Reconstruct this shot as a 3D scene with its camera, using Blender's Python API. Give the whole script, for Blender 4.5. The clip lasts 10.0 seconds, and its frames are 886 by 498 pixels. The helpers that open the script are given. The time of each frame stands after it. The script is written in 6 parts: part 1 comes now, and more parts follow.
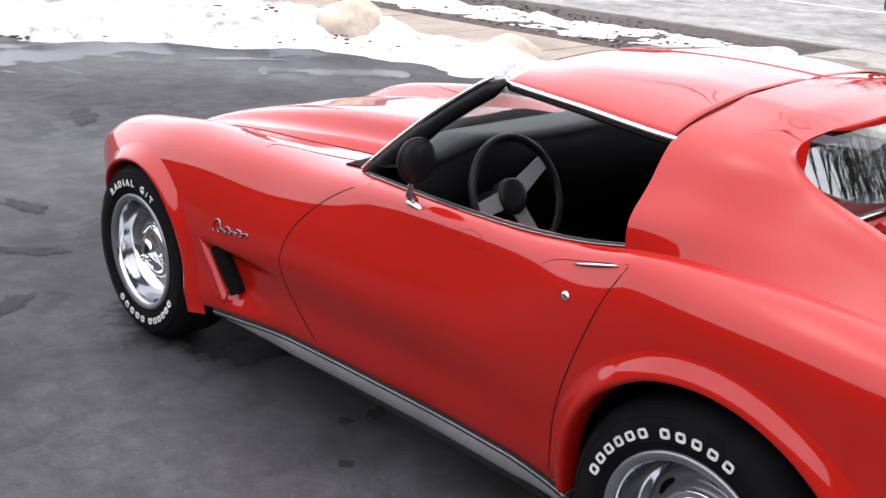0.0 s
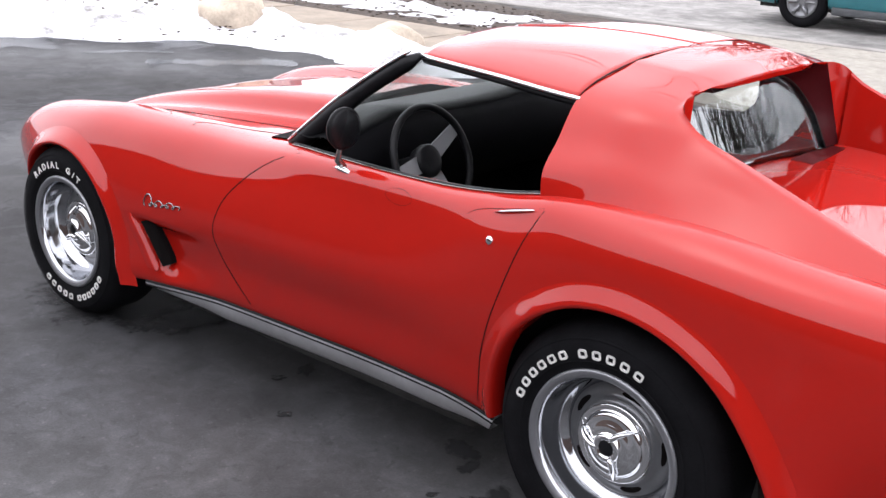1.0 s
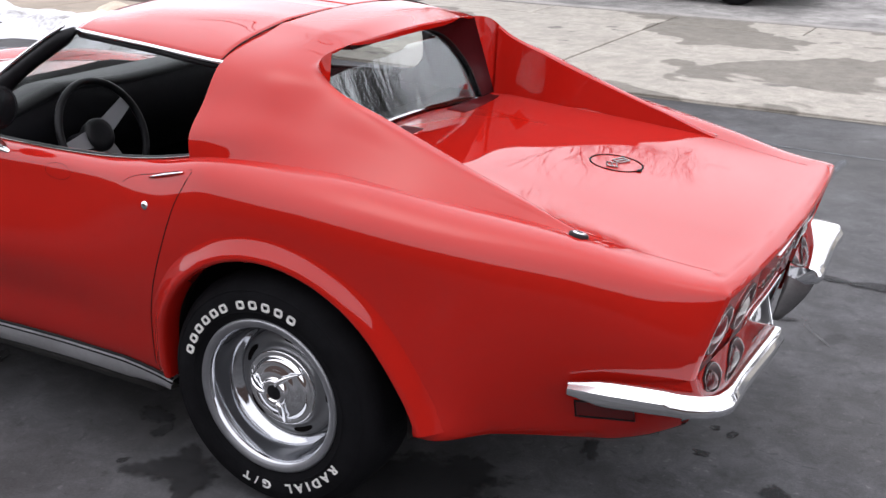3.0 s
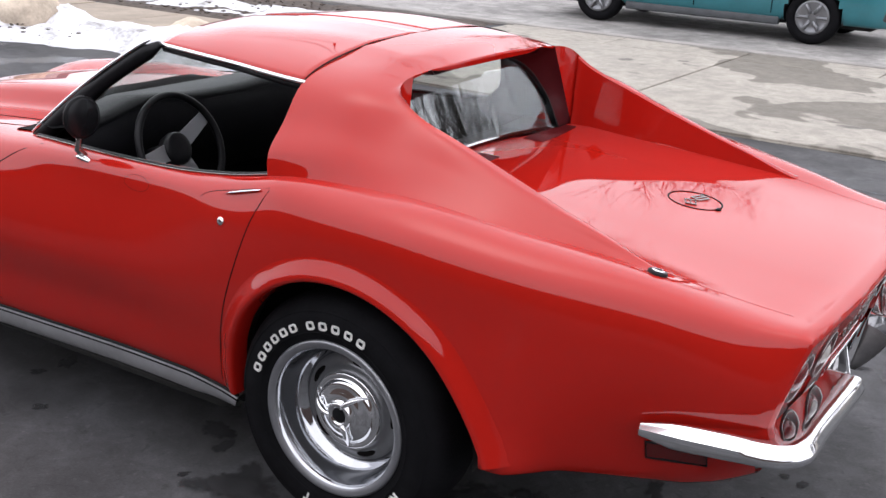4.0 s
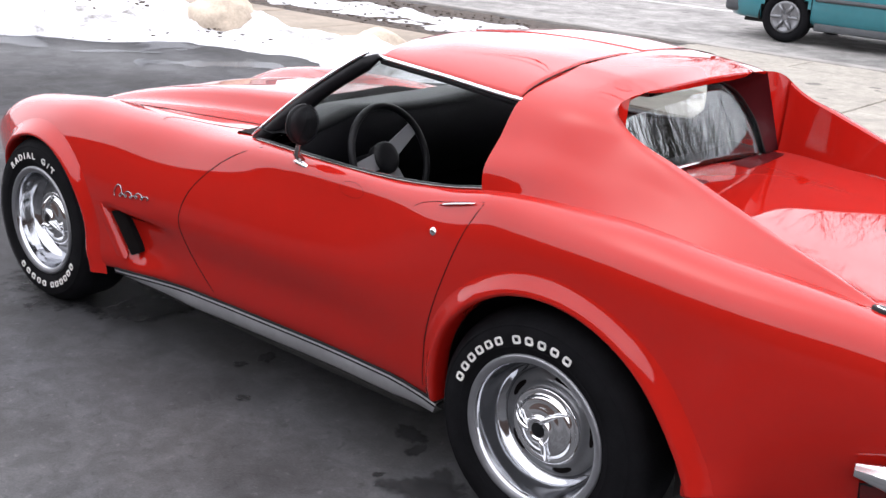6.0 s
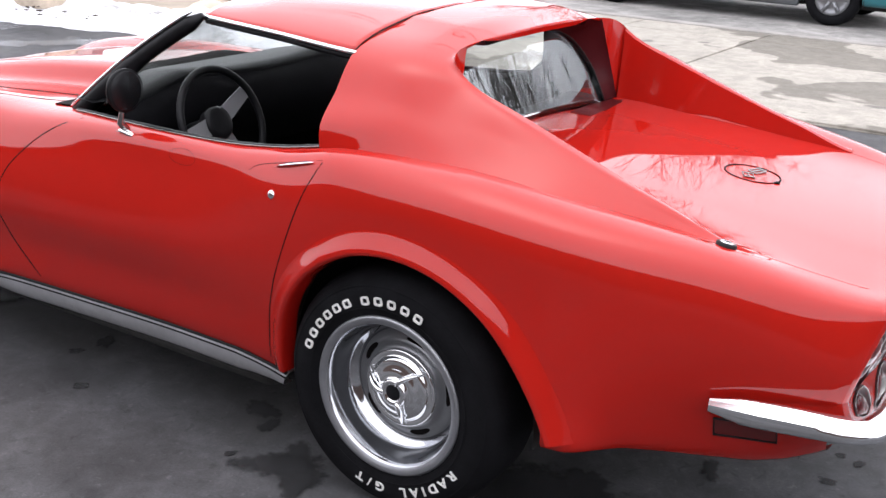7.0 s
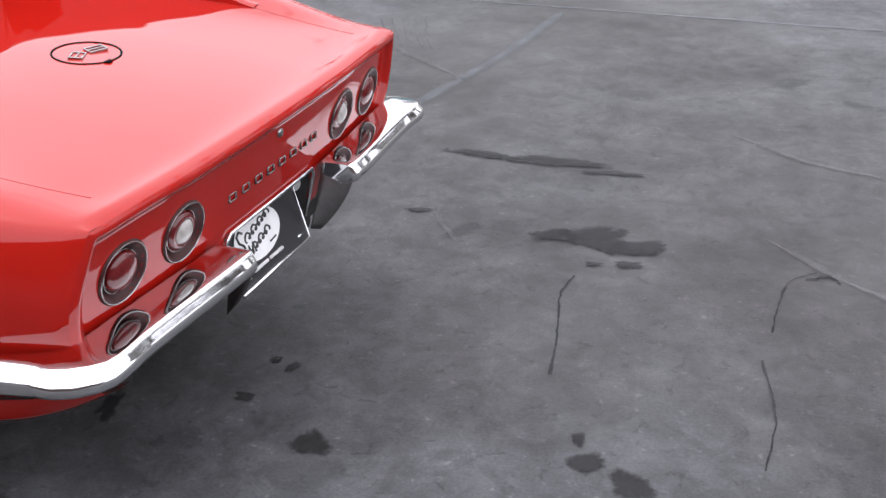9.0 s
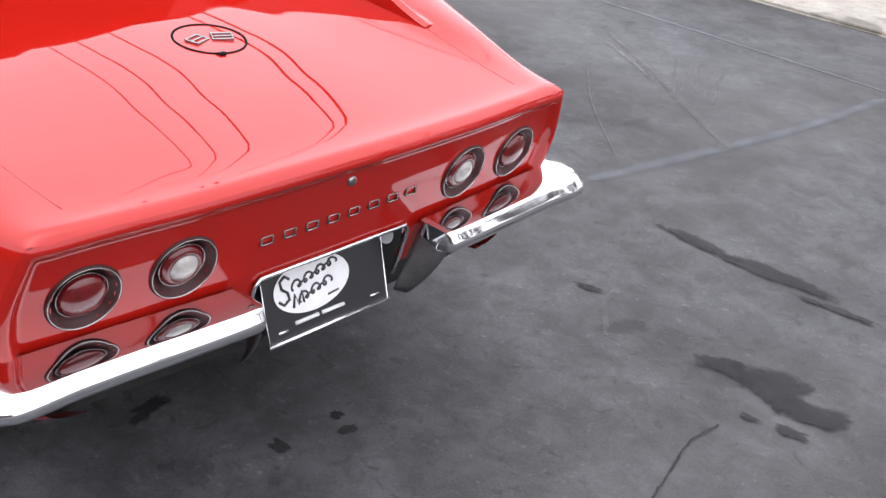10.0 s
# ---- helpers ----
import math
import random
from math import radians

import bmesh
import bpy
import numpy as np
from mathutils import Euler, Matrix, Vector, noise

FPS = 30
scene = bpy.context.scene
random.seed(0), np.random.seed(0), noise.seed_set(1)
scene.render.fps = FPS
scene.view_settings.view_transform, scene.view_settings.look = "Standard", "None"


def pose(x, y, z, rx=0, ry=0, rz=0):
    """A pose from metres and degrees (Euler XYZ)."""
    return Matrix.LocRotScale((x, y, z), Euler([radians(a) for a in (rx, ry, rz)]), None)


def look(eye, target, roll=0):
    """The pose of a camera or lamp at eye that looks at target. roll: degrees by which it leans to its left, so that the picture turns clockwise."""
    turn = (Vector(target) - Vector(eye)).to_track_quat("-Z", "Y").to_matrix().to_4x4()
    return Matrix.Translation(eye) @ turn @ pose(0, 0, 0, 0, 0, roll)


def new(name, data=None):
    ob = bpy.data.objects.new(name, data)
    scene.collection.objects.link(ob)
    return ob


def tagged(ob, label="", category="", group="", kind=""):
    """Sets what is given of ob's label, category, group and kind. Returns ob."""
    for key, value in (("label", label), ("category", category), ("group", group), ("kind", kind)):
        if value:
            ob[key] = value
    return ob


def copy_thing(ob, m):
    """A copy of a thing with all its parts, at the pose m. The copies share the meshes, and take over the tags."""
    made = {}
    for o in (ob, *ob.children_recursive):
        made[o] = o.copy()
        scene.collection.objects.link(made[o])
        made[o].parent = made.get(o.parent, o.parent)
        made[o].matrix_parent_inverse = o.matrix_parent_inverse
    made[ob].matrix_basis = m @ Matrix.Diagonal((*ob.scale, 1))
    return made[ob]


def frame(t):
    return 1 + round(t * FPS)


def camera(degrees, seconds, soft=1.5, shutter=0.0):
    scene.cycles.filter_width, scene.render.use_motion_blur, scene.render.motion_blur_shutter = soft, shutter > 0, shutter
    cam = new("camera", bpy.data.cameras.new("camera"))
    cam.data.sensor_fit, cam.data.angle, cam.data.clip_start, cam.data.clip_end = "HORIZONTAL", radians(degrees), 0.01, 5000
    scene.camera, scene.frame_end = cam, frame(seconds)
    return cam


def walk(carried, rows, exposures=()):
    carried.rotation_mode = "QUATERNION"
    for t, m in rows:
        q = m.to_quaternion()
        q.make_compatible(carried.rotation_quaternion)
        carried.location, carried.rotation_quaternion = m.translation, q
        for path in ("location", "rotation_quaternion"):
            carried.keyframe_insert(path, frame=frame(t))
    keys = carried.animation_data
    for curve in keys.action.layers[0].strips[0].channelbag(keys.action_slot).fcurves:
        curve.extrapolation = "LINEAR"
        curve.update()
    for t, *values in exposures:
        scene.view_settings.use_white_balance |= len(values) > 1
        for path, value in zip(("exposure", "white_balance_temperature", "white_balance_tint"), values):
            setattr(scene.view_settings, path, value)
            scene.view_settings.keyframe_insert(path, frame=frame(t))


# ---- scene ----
cam = camera(44.0, 10.0)
PATH = [
    (0, (-1.139, 2.746, 1.733), (0.245, 1.453, 1.09), 2.4),
    (0.5, (-1.212, 2.914, 1.74), (0.134, 1.567, 1.131), 2.4),
    (1, (-1.269, 3.076, 1.727), (-0.047, 1.631, 1.08), 2.2),
    (1.5, (-1.365, 3.097, 1.731), (-0.258, 1.557, 1.096), 3.5),
    (2, (-1.52, 3.036, 1.716), (-0.477, 1.464, 1.051), 2.4),
    (2.5, (-1.636, 3.015, 1.725), (-0.704, 1.384, 1.039), 0.9),
    (2.7, (-1.645, 3.013, 1.725), (-0.75, 1.361, 1.04), 0.8),
    (3.8, (-1.608, 2.995, 1.738), (-0.682, 1.348, 1.081), 2.4),
    (4, (-1.585, 3.006, 1.725), (-0.598, 1.388, 1.086), 2.8),
    (4.5, (-1.551, 3.019, 1.721), (-0.406, 1.504, 1.086), 4.4),
    (5, (-1.508, 3.062, 1.746), (-0.287, 1.61, 1.11), 4.2),
    (5.2, (-1.496, 3.093, 1.744), (-0.258, 1.65, 1.113), 4.0),
    (6.3, (-1.464, 3.118, 1.731), (-0.275, 1.637, 1.099), 2.7),
    (6.5, (-1.441, 3.112, 1.718), (-0.298, 1.596, 1.09), 2.4),
    (7, (-1.448, 3.031, 1.665), (-0.457, 1.426, 1.003), 2.6),
    (7.5, (-1.69, 2.849, 1.652), (-0.746, 1.226, 0.961), 1.0),
    (8, (-1.935, 2.66, 1.662), (-1.087, 1.016, 0.901), -2.7),
    (8.5, (-2.034, 2.295, 1.617), (-1.301, 0.646, 0.756), 1.6),
    (9, (-2.303, 2.002, 1.582), (-1.64, 0.341, 0.687), -1.9),
    (9.5, (-2.47, 1.704, 1.586), (-1.513, 0.189, 0.697), 0.6),
    (10, (-2.512, 1.324, 1.598), (-1.352, -0.021, 0.678), 5.9),
]
EXPOSURES = ((0, 1.37), (1, 1.40), (2, 1.35), (2.5, 1.20), (4, 1.03), (4.5, 1.10), (5, 1.28), (6.5, 1.40), (7, 1.40), (7.5, 1.20), (8, 1.0), (8.5, 1.08), (9, 1.25), (9.5, 1.45), (10, 1.36))
walk(cam, [(t, look(eye, target, roll)) for t, eye, target, roll in PATH], EXPOSURES)

# ---- world and sun: a bright overcast winter sky ----
world = bpy.data.worlds.new("overcast")
scene.world = world
world.use_nodes = True
wn, wl = world.node_tree.nodes, world.node_tree.links
sky = wn.new("ShaderNodeTexSky")
sky.sky_type, sky.sun_disc = "NISHITA", False
sky.sun_elevation, sky.sun_rotation = radians(79), radians(124)
sky.air_density, sky.dust_density, sky.ozone_density = 1.0, 4.0, 1.0
grey = wn.new("ShaderNodeHueSaturation")
grey.inputs["Saturation"].default_value = 0.22
wcoord = wn.new("ShaderNodeTexCoord")
cloud = wn.new("ShaderNodeTexNoise")
cloud.inputs["Scale"].default_value, cloud.inputs["Detail"].default_value = 2.2, 4.0
cramp = wn.new("ShaderNodeMapRange")
cramp.inputs["From Min"].default_value, cramp.inputs["From Max"].default_value = 0.3, 0.7
cramp.inputs["To Min"].default_value, cramp.inputs["To Max"].default_value = 0.88, 1.12
height = wn.new("ShaderNodeSeparateXYZ")
lift = wn.new("ShaderNodeMapRange")
lift.inputs["To Min"].default_value, lift.inputs["To Max"].default_value = 0.96, 0.92
bright = wn.new("ShaderNodeMath")
bright.operation = "MULTIPLY"
SUN_WAY = Vector((0.15, -0.10, 0.95)).normalized()
toward = wn.new("ShaderNodeVectorMath")
toward.operation = "DOT_PRODUCT"
toward.inputs[1].default_value = SUN_WAY
glow = wn.new("ShaderNodeMapRange")
glow.inputs["From Min"].default_value, glow.inputs["From Max"].default_value = -1.0, 1.0
glow.inputs["To Min"].default_value, glow.inputs["To Max"].default_value = 0.93, 1.05
whole_sky = wn.new("ShaderNodeMath")
whole_sky.operation = "MULTIPLY"
veil = wn.new("ShaderNodeMixRGB")
veil.inputs["Fac"].default_value = 0.8
veil.inputs["Color2"].default_value = (6.65, 6.6, 7.35, 1)
wmul = wn.new("ShaderNodeMixRGB")
wmul.blend_type, wmul.inputs["Fac"].default_value = "MULTIPLY", 1.0
wl.new(wcoord.outputs["Generated"], cloud.inputs["Vector"])
wl.new(wcoord.outputs["Generated"], height.inputs["Vector"])
wl.new(height.outputs["Z"], lift.inputs["Value"])
wl.new(cloud.outputs["Fac"], cramp.inputs["Value"])
wl.new(cramp.outputs["Result"], bright.inputs[0])
wl.new(lift.outputs["Result"], bright.inputs[1])
wl.new(sky.outputs["Color"], grey.inputs["Color"])
wl.new(grey.outputs["Color"], veil.inputs["Color1"])
wl.new(veil.outputs["Color"], wmul.inputs["Color1"])
wl.new(wcoord.outputs["Generated"], toward.inputs[0])
wl.new(toward.outputs["Value"], glow.inputs["Value"])
wl.new(bright.outputs["Value"], whole_sky.inputs[0])
wl.new(glow.outputs["Result"], whole_sky.inputs[1])
wl.new(whole_sky.outputs["Value"], wmul.inputs["Color2"])
wl.new(wmul.outputs["Color"], wn["Background"].inputs["Color"])
wn["Background"].inputs["Strength"].default_value = 0.15
sun = new("sun", bpy.data.lights.new("sun", "SUN"))
sun.data.energy, sun.data.angle, sun.data.color = 0.3, radians(165), (1.0, 0.98, 0.96)
sun.matrix_world = look(SUN_WAY * 12, (0, 0, 0))
scene.view_settings.exposure = 1.4

# ---- materials ----
def material(name, color, rough=0.5, metal=0.0, vary=0.0, scale=8.0, bump=0.0, bscale=60.0, coat=0.0, spec=0.5, second=None, detail=5.0, rvary=0.0, span=(0.5, 0.85)):
    """A Principled material with colour variation at two scales, roughness variation and fine relief."""
    m = bpy.data.materials.new(name)
    m.use_nodes = True
    nt = m.node_tree
    b = nt.nodes["Principled BSDF"]
    b.inputs["Base Color"].default_value = (*color, 1)
    b.inputs["Roughness"].default_value, b.inputs["Metallic"].default_value = rough, metal
    b.inputs["Specular IOR Level"].default_value = spec
    b.inputs["Coat Weight"].default_value, b.inputs["Coat Roughness"].default_value = coat, 0.008
    b.inputs["Coat IOR"].default_value = 1.47
    tc = nt.nodes.new("ShaderNodeTexCoord")
    if vary or second:
        a = nt.nodes.new("ShaderNodeTexNoise")
        a.inputs["Scale"].default_value, a.inputs["Detail"].default_value = scale, detail
        c = nt.nodes.new("ShaderNodeTexNoise")
        c.inputs["Scale"].default_value, c.inputs["Detail"].default_value = scale * 9, 3.0
        add = nt.nodes.new("ShaderNodeMath")
        add.operation = "MULTIPLY_ADD"
        add.inputs[1].default_value = 0.35
        nt.links.new(tc.outputs["Object"], a.inputs["Vector"])
        nt.links.new(tc.outputs["Object"], c.inputs["Vector"])
        nt.links.new(c.outputs["Fac"], add.inputs[0])
        nt.links.new(a.outputs["Fac"], add.inputs[2])
        ramp = nt.nodes.new("ShaderNodeValToRGB")
        ramp.color_ramp.elements[0].position, ramp.color_ramp.elements[1].position = span
        ramp.color_ramp.elements[0].color = (*[v * (1 - vary) for v in color], 1)
        ramp.color_ramp.elements[1].color = (*(second or [min(1, v * (1 + vary)) for v in color]), 1)
        nt.links.new(add.outputs[0], ramp.inputs["Fac"])
        nt.links.new(ramp.outputs["Color"], b.inputs["Base Color"])
        if rvary:
            mr = nt.nodes.new("ShaderNodeMapRange")
            mr.inputs["From Min"].default_value, mr.inputs["From Max"].default_value = 0.4, 0.9
            mr.inputs["To Min"].default_value, mr.inputs["To Max"].default_value = rough - rvary, rough + rvary
            nt.links.new(add.outputs[0], mr.inputs["Value"])
            nt.links.new(mr.outputs["Result"], b.inputs["Roughness"])
    if bump:
        n = nt.nodes.new("ShaderNodeTexNoise")
        n.inputs["Scale"].default_value, n.inputs["Detail"].default_value = bscale, 4.0
        bp = nt.nodes.new("ShaderNodeBump")
        bp.inputs["Strength"].default_value, bp.inputs["Distance"].default_value = bump, 0.01
        nt.links.new(tc.outputs["Object"], n.inputs["Vector"])
        nt.links.new(n.outputs["Fac"], bp.inputs["Height"])
        nt.links.new(bp.outputs["Normal"], b.inputs["Normal"])
    return m


PAINT = material("red_car_paint", (0.37, 0.010, 0.006), 0.4, coat=1.0, vary=0.03, scale=1.5, spec=0.0)
BLACK = material("black_trim", (0.006, 0.006, 0.007), 0.45, vary=0.3, scale=20, spec=0.2)
SEAM = material("panel_gap", (0.004, 0.003, 0.003), 0.9, spec=0.1)
DASHTOP = material("dash_pad", (0.003, 0.0033, 0.004), 0.45, bump=0.1, bscale=300, vary=0.2, scale=15, spec=0.12)
VINYL = material("black_vinyl", (0.004, 0.004, 0.005), 0.7, bump=0.15, bscale=300, vary=0.2, scale=15, spec=0.08)
CHROME = material("chrome", (0.80, 0.81, 0.82), 0.06, 1.0, bump=0.02, bscale=9)
# mirror glass with a dark reflection put into its colour, not mirrored
MIRROR = material("dark_mirror_glass", (0.008, 0.008, 0.009), 0.25, 0.0, spec=0.25)
RIMCHROME = material("polished_trim_ring", (0.50, 0.51, 0.53), 0.09, 1.0, bump=0.02, bscale=12)
ALLOY = material("dull_rim_flange", (0.30, 0.305, 0.32), 0.4, 0.8, vary=0.06, scale=30)
SILVERP = material("silver_wheel_paint", (0.21, 0.215, 0.225), 0.32, 0.6, vary=0.06, scale=20, coat=0.4)
ROCKERM = material("brushed_rocker_aluminium", (0.62, 0.62, 0.63), 0.42, 0.75, vary=0.1, scale=6, bump=0.05, bscale=80)
RUBBER = material("tyre_rubber", (0.007, 0.007, 0.008), 0.8, spec=0.07, vary=0.25, scale=12, bump=0.15, bscale=120)
WHITE_RUBBER = material("white_tyre_letters", (0.72, 0.71, 0.68), 0.7, vary=0.12, scale=60)
REDLENS = material("red_lens", (0.12, 0.003, 0.004), 0.2, coat=0.6, vary=0.2, scale=120)
CLEARLENS = material("clear_lens", (0.42, 0.40, 0.37), 0.2, coat=1.0, vary=0.15, scale=90)
DARKLENS = material("lamp_bowl", (0.045, 0.012, 0.012), 0.45, spec=0.3)
RING = material("dull_chrome_ring", (0.34, 0.32, 0.31), 0.25, 1.0)
AMBER = material("side_marker_lens", (0.10, 0.004, 0.004), 0.25, coat=0.3)
PLATE = material("black_plate", (0.012, 0.012, 0.014), 0.3, coat=0.6, vary=0.1, scale=40)
PLATEW = material("white_plate_print", (0.8, 0.8, 0.8), 0.4, vary=0.04, scale=40)
# bumper-end chrome with the dark mirrored ground put into its base colour
DARK_REFLECT = material("dark_bumper_return", (0.20, 0.195, 0.195), 0.38, 0.85, vary=0.15, scale=14)
RECESS = material("recess_plastic", (0.028, 0.027, 0.028), 0.3, vary=0.2, scale=20)
UNDER = material("underbody", (0.015, 0.014, 0.013), 0.85, vary=0.4, scale=10)


def glass(name, tint, rough=0.0):
    m = bpy.data.materials.new(name)
    m.use_nodes = True
    nt = m.node_tree
    b = nt.nodes["Principled BSDF"]
    b.inputs["Base Color"].default_value = (*tint, 1)
    b.inputs["Transmission Weight"].default_value, b.inputs["Roughness"].default_value, b.inputs["IOR"].default_value = 1.0, rough, 1.45
    return m


GLASS = glass("car_glass", (0.82, 0.87, 0.85))
REARGLASS = glass("tinted_rear_glass", (0.86, 0.92, 0.92))
REARGLASS.node_tree.nodes["Principled BSDF"].inputs["IOR"].default_value = 1.75
# red recess wall round the rear glass, deep shade put into its colour
SURROUND_SHADE = material("dark_maroon_surround", (0.050, 0.004, 0.006), 0.5, vary=0.1, scale=12, coat=0.06, spec=0.15)
VENTM = material("maroon_vent", (0.09, 0.006, 0.008), 0.45, vary=0.15, scale=40, spec=0.2)


# ---- mesh tools ----
def part(name, bm, mat, parent=None, label="", smooth=True):
    me = bpy.data.meshes.new(name)
    bm.normal_update()
    bm.to_mesh(me)
    bm.free()
    for p in me.polygons:
        p.use_smooth = smooth
    for mm in (mat if isinstance(mat, (list, tuple)) else (mat,)):
        me.materials.append(mm)
    ob = new(name, me)
    if parent:
        ob.parent = parent
    if label:
        ob["label"] = label
    return ob


def thing(name, label, category, group="", at=(0, 0, 0), kind=""):
    ob = new(name)
    ob.location = at
    return tagged(ob, label, category, group, kind)


def crisp(ob, angle=35):
    """Flat shading across edges sharper than the angle."""
    me = ob.data
    bm = bmesh.new()
    bm.from_mesh(me)
    for e in bm.edges:
        if len(e.link_faces) == 2 and e.calc_face_angle(0) > radians(angle):
            e.smooth = False
    bm.to_mesh(me)
    bm.free()
    return ob


def pchip(knots):
    """A smooth monotone curve through knots (x, v)."""
    xs, vs = np.array([k[0] for k in knots], float), np.array([k[1] for k in knots], float)
    h, d = np.diff(xs), np.diff(vs) / np.diff(xs)
    m = np.zeros(len(xs))
    m[0], m[-1] = d[0], d[-1]
    for i in range(1, len(xs) - 1):
        if d[i - 1] * d[i] > 0:
            w1, w2 = 2 * h[i] + h[i - 1], h[i] + 2 * h[i - 1]
            m[i] = (w1 + w2) / (w1 / d[i - 1] + w2 / d[i])

    def f(x):
        x = min(max(x, xs[0]), xs[-1])
        i = min(max(int(np.searchsorted(xs, x)) - 1, 0), len(xs) - 2)
        t = (x - xs[i]) / h[i]
        return float((2 * t**3 - 3 * t**2 + 1) * vs[i] + (t**3 - 2 * t**2 + t) * h[i] * m[i] + (-2 * t**3 + 3 * t**2) * vs[i + 1] + (t**3 - t**2) * h[i] * m[i + 1])
    return f


def spline(points, counts):
    """Catmull-Rom points through a polyline, counts[i] steps in span i."""
    p = [Vector(q) for q in points]
    p = [p[0] * 2 - p[1]] + p + [p[-1] * 2 - p[-2]]
    out = []
    for i, n in enumerate(counts):
        a, b, c, d = p[i], p[i + 1], p[i + 2], p[i + 3]
        t0, t1 = 0.0, max((b - a).length, 1e-6) ** 0.5
        t2 = t1 + max((c - b).length, 1e-6) ** 0.5
        t3 = t2 + max((d - c).length, 1e-6) ** 0.5
        for k in range(n):
            t = t1 + (t2 - t1) * k / n
            a1 = a * ((t1 - t) / (t1 - t0)) + b * ((t - t0) / (t1 - t0))
            a2 = b * ((t2 - t) / (t2 - t1)) + c * ((t - t1) / (t2 - t1))
            a3 = c * ((t3 - t) / (t3 - t2)) + d * ((t - t2) / (t3 - t2))
            b1 = a1 * ((t2 - t) / (t2 - t0)) + a2 * ((t - t0) / (t2 - t0))
            b2 = a2 * ((t3 - t) / (t3 - t1)) + a3 * ((t - t1) / (t3 - t1))
            out.append(b1 * ((t2 - t) / (t2 - t1)) + b2 * ((t - t1) / (t2 - t1)))
    out.append(p[-2].copy())
    return out


def grid(rows, bm=None, flip=False):
    """Quads over rows of points."""
    bm = bm or bmesh.new()
    vs = [[bm.verts.new(p) for p in r] for r in rows]
    for a, b in zip(vs, vs[1:]):
        for i in range(len(a) - 1):
            q = (a[i], a[i + 1], b[i + 1], b[i])
            bm.faces.new(q[::-1] if flip else q)
    return bm


def thicken(bm, t):
    """Gives an open sheet a thickness t behind its faces."""
    bm.normal_update()
    old = {v: v.co - v.normal * t for v in bm.verts}
    faces = list(bm.faces)
    edges = [e for e in bm.edges if len(e.link_faces) == 1]
    back = {v: bm.verts.new(c) for v, c in old.items()}
    for f in faces:
        bm.faces.new([back[v] for v in reversed(f.verts)])
    for e in edges:
        f = e.link_faces[0]
        a, b = e.verts
        for l in f.loops:
            if l.edge == e:
                a, b = l.vert, l.link_loop_next.vert
        bm.faces.new((b, a, back[a], back[b]))
    return bm


def tube(points, r, n=8, closed=False, bm=None, flat=1.0):
    """A round bar along points; r may be a list."""
    bm = bm or bmesh.new()
    p = [Vector(q) for q in points]
    rs = r if isinstance(r, (list, tuple)) else [r] * len(p)
    rings, up = [], None
    for i, q in enumerate(p):
        a, b = (p[i - 1] if i or closed else q), (p[(i + 1) % len(p)] if i < len(p) - 1 or closed else q)
        d = (b - a).normalized()
        if up is None:
            up = Vector((0, 0, 1)) if abs(d.z) < 0.9 else Vector((1, 0, 0))
        s = d.cross(up).normalized()
        up = s.cross(d).normalized()
        rings.append([bm.verts.new(q + s * (math.cos(2 * math.pi * k / n) * rs[i]) + up * (math.sin(2 * math.pi * k / n) * rs[i] * flat)) for k in range(n)])
    pairs = list(zip(rings, rings[1:])) + ([(rings[-1], rings[0])] if closed else [])
    for a, b in pairs:
        for k in range(n):
            bm.faces.new((a[k], a[(k + 1) % n], b[(k + 1) % n], b[k]))
    if not closed:
        bm.faces.new(rings[0][::-1])
        bm.faces.new(rings[-1])
    return bm


def lathe(profile, n=64, bm=None, closed=False):
    """Turns a profile of (radius, y) round the y axis."""
    bm = bm or bmesh.new()
    rings = [[bm.verts.new((r * math.cos(2 * math.pi * k / n), y, r * math.sin(2 * math.pi * k / n))) for k in range(n)] if r > 1e-5 else [bm.verts.new((0, y, 0))] for r, y in profile]
    for a, b in zip(rings, rings[1:]):
        for k in range(n):
            j = (k + 1) % n
            if len(a) == 1:
                bm.faces.new((a[0], b[j], b[k]))
            elif len(b) == 1:
                bm.faces.new((a[k], a[j], b[0]))
            else:
                bm.faces.new((a[k], a[j], b[j], b[k]))
    bmesh.ops.recalc_face_normals(bm, faces=bm.faces)
    return bm


def box(x0, x1, y0, y1, z0, z1, bevel=0.0, seg=2, bm=None):
    bm = bm or bmesh.new()
    made = bmesh.ops.create_cube(bm, size=1)["verts"]
    for v in made:
        v.co = Vector(((x0 + x1) / 2 + v.co.x * (x1 - x0), (y0 + y1) / 2 + v.co.y * (y1 - y0), (z0 + z1) / 2 + v.co.z * (z1 - z0)))
    if bevel:
        bmesh.ops.bevel(bm, geom=list({e for v in made for e in v.link_edges}), offset=bevel, segments=seg, profile=0.5, affect="EDGES")
    return bm


def prism(outline, depth, axis):
    """Extrudes an outline of points along the vector axis * depth."""
    bm = bmesh.new()
    a = [bm.verts.new(p) for p in outline]
    b = [bm.verts.new(Vector(p) + Vector(axis) * depth) for p in outline]
    bm.faces.new(a[::-1])
    bm.faces.new(b)
    for i in range(len(a)):
        j = (i + 1) % len(a)
        bm.faces.new((a[i], a[j], b[j], b[i]))
    bmesh.ops.recalc_face_normals(bm, faces=bm.faces)
    return bm


def mirror(bm):
    """The same mesh on the other side of the car."""
    out = bm.copy()
    for v in out.verts:
        v.co.y = -v.co.y
    bmesh.ops.reverse_faces(out, faces=out.faces)
    return out


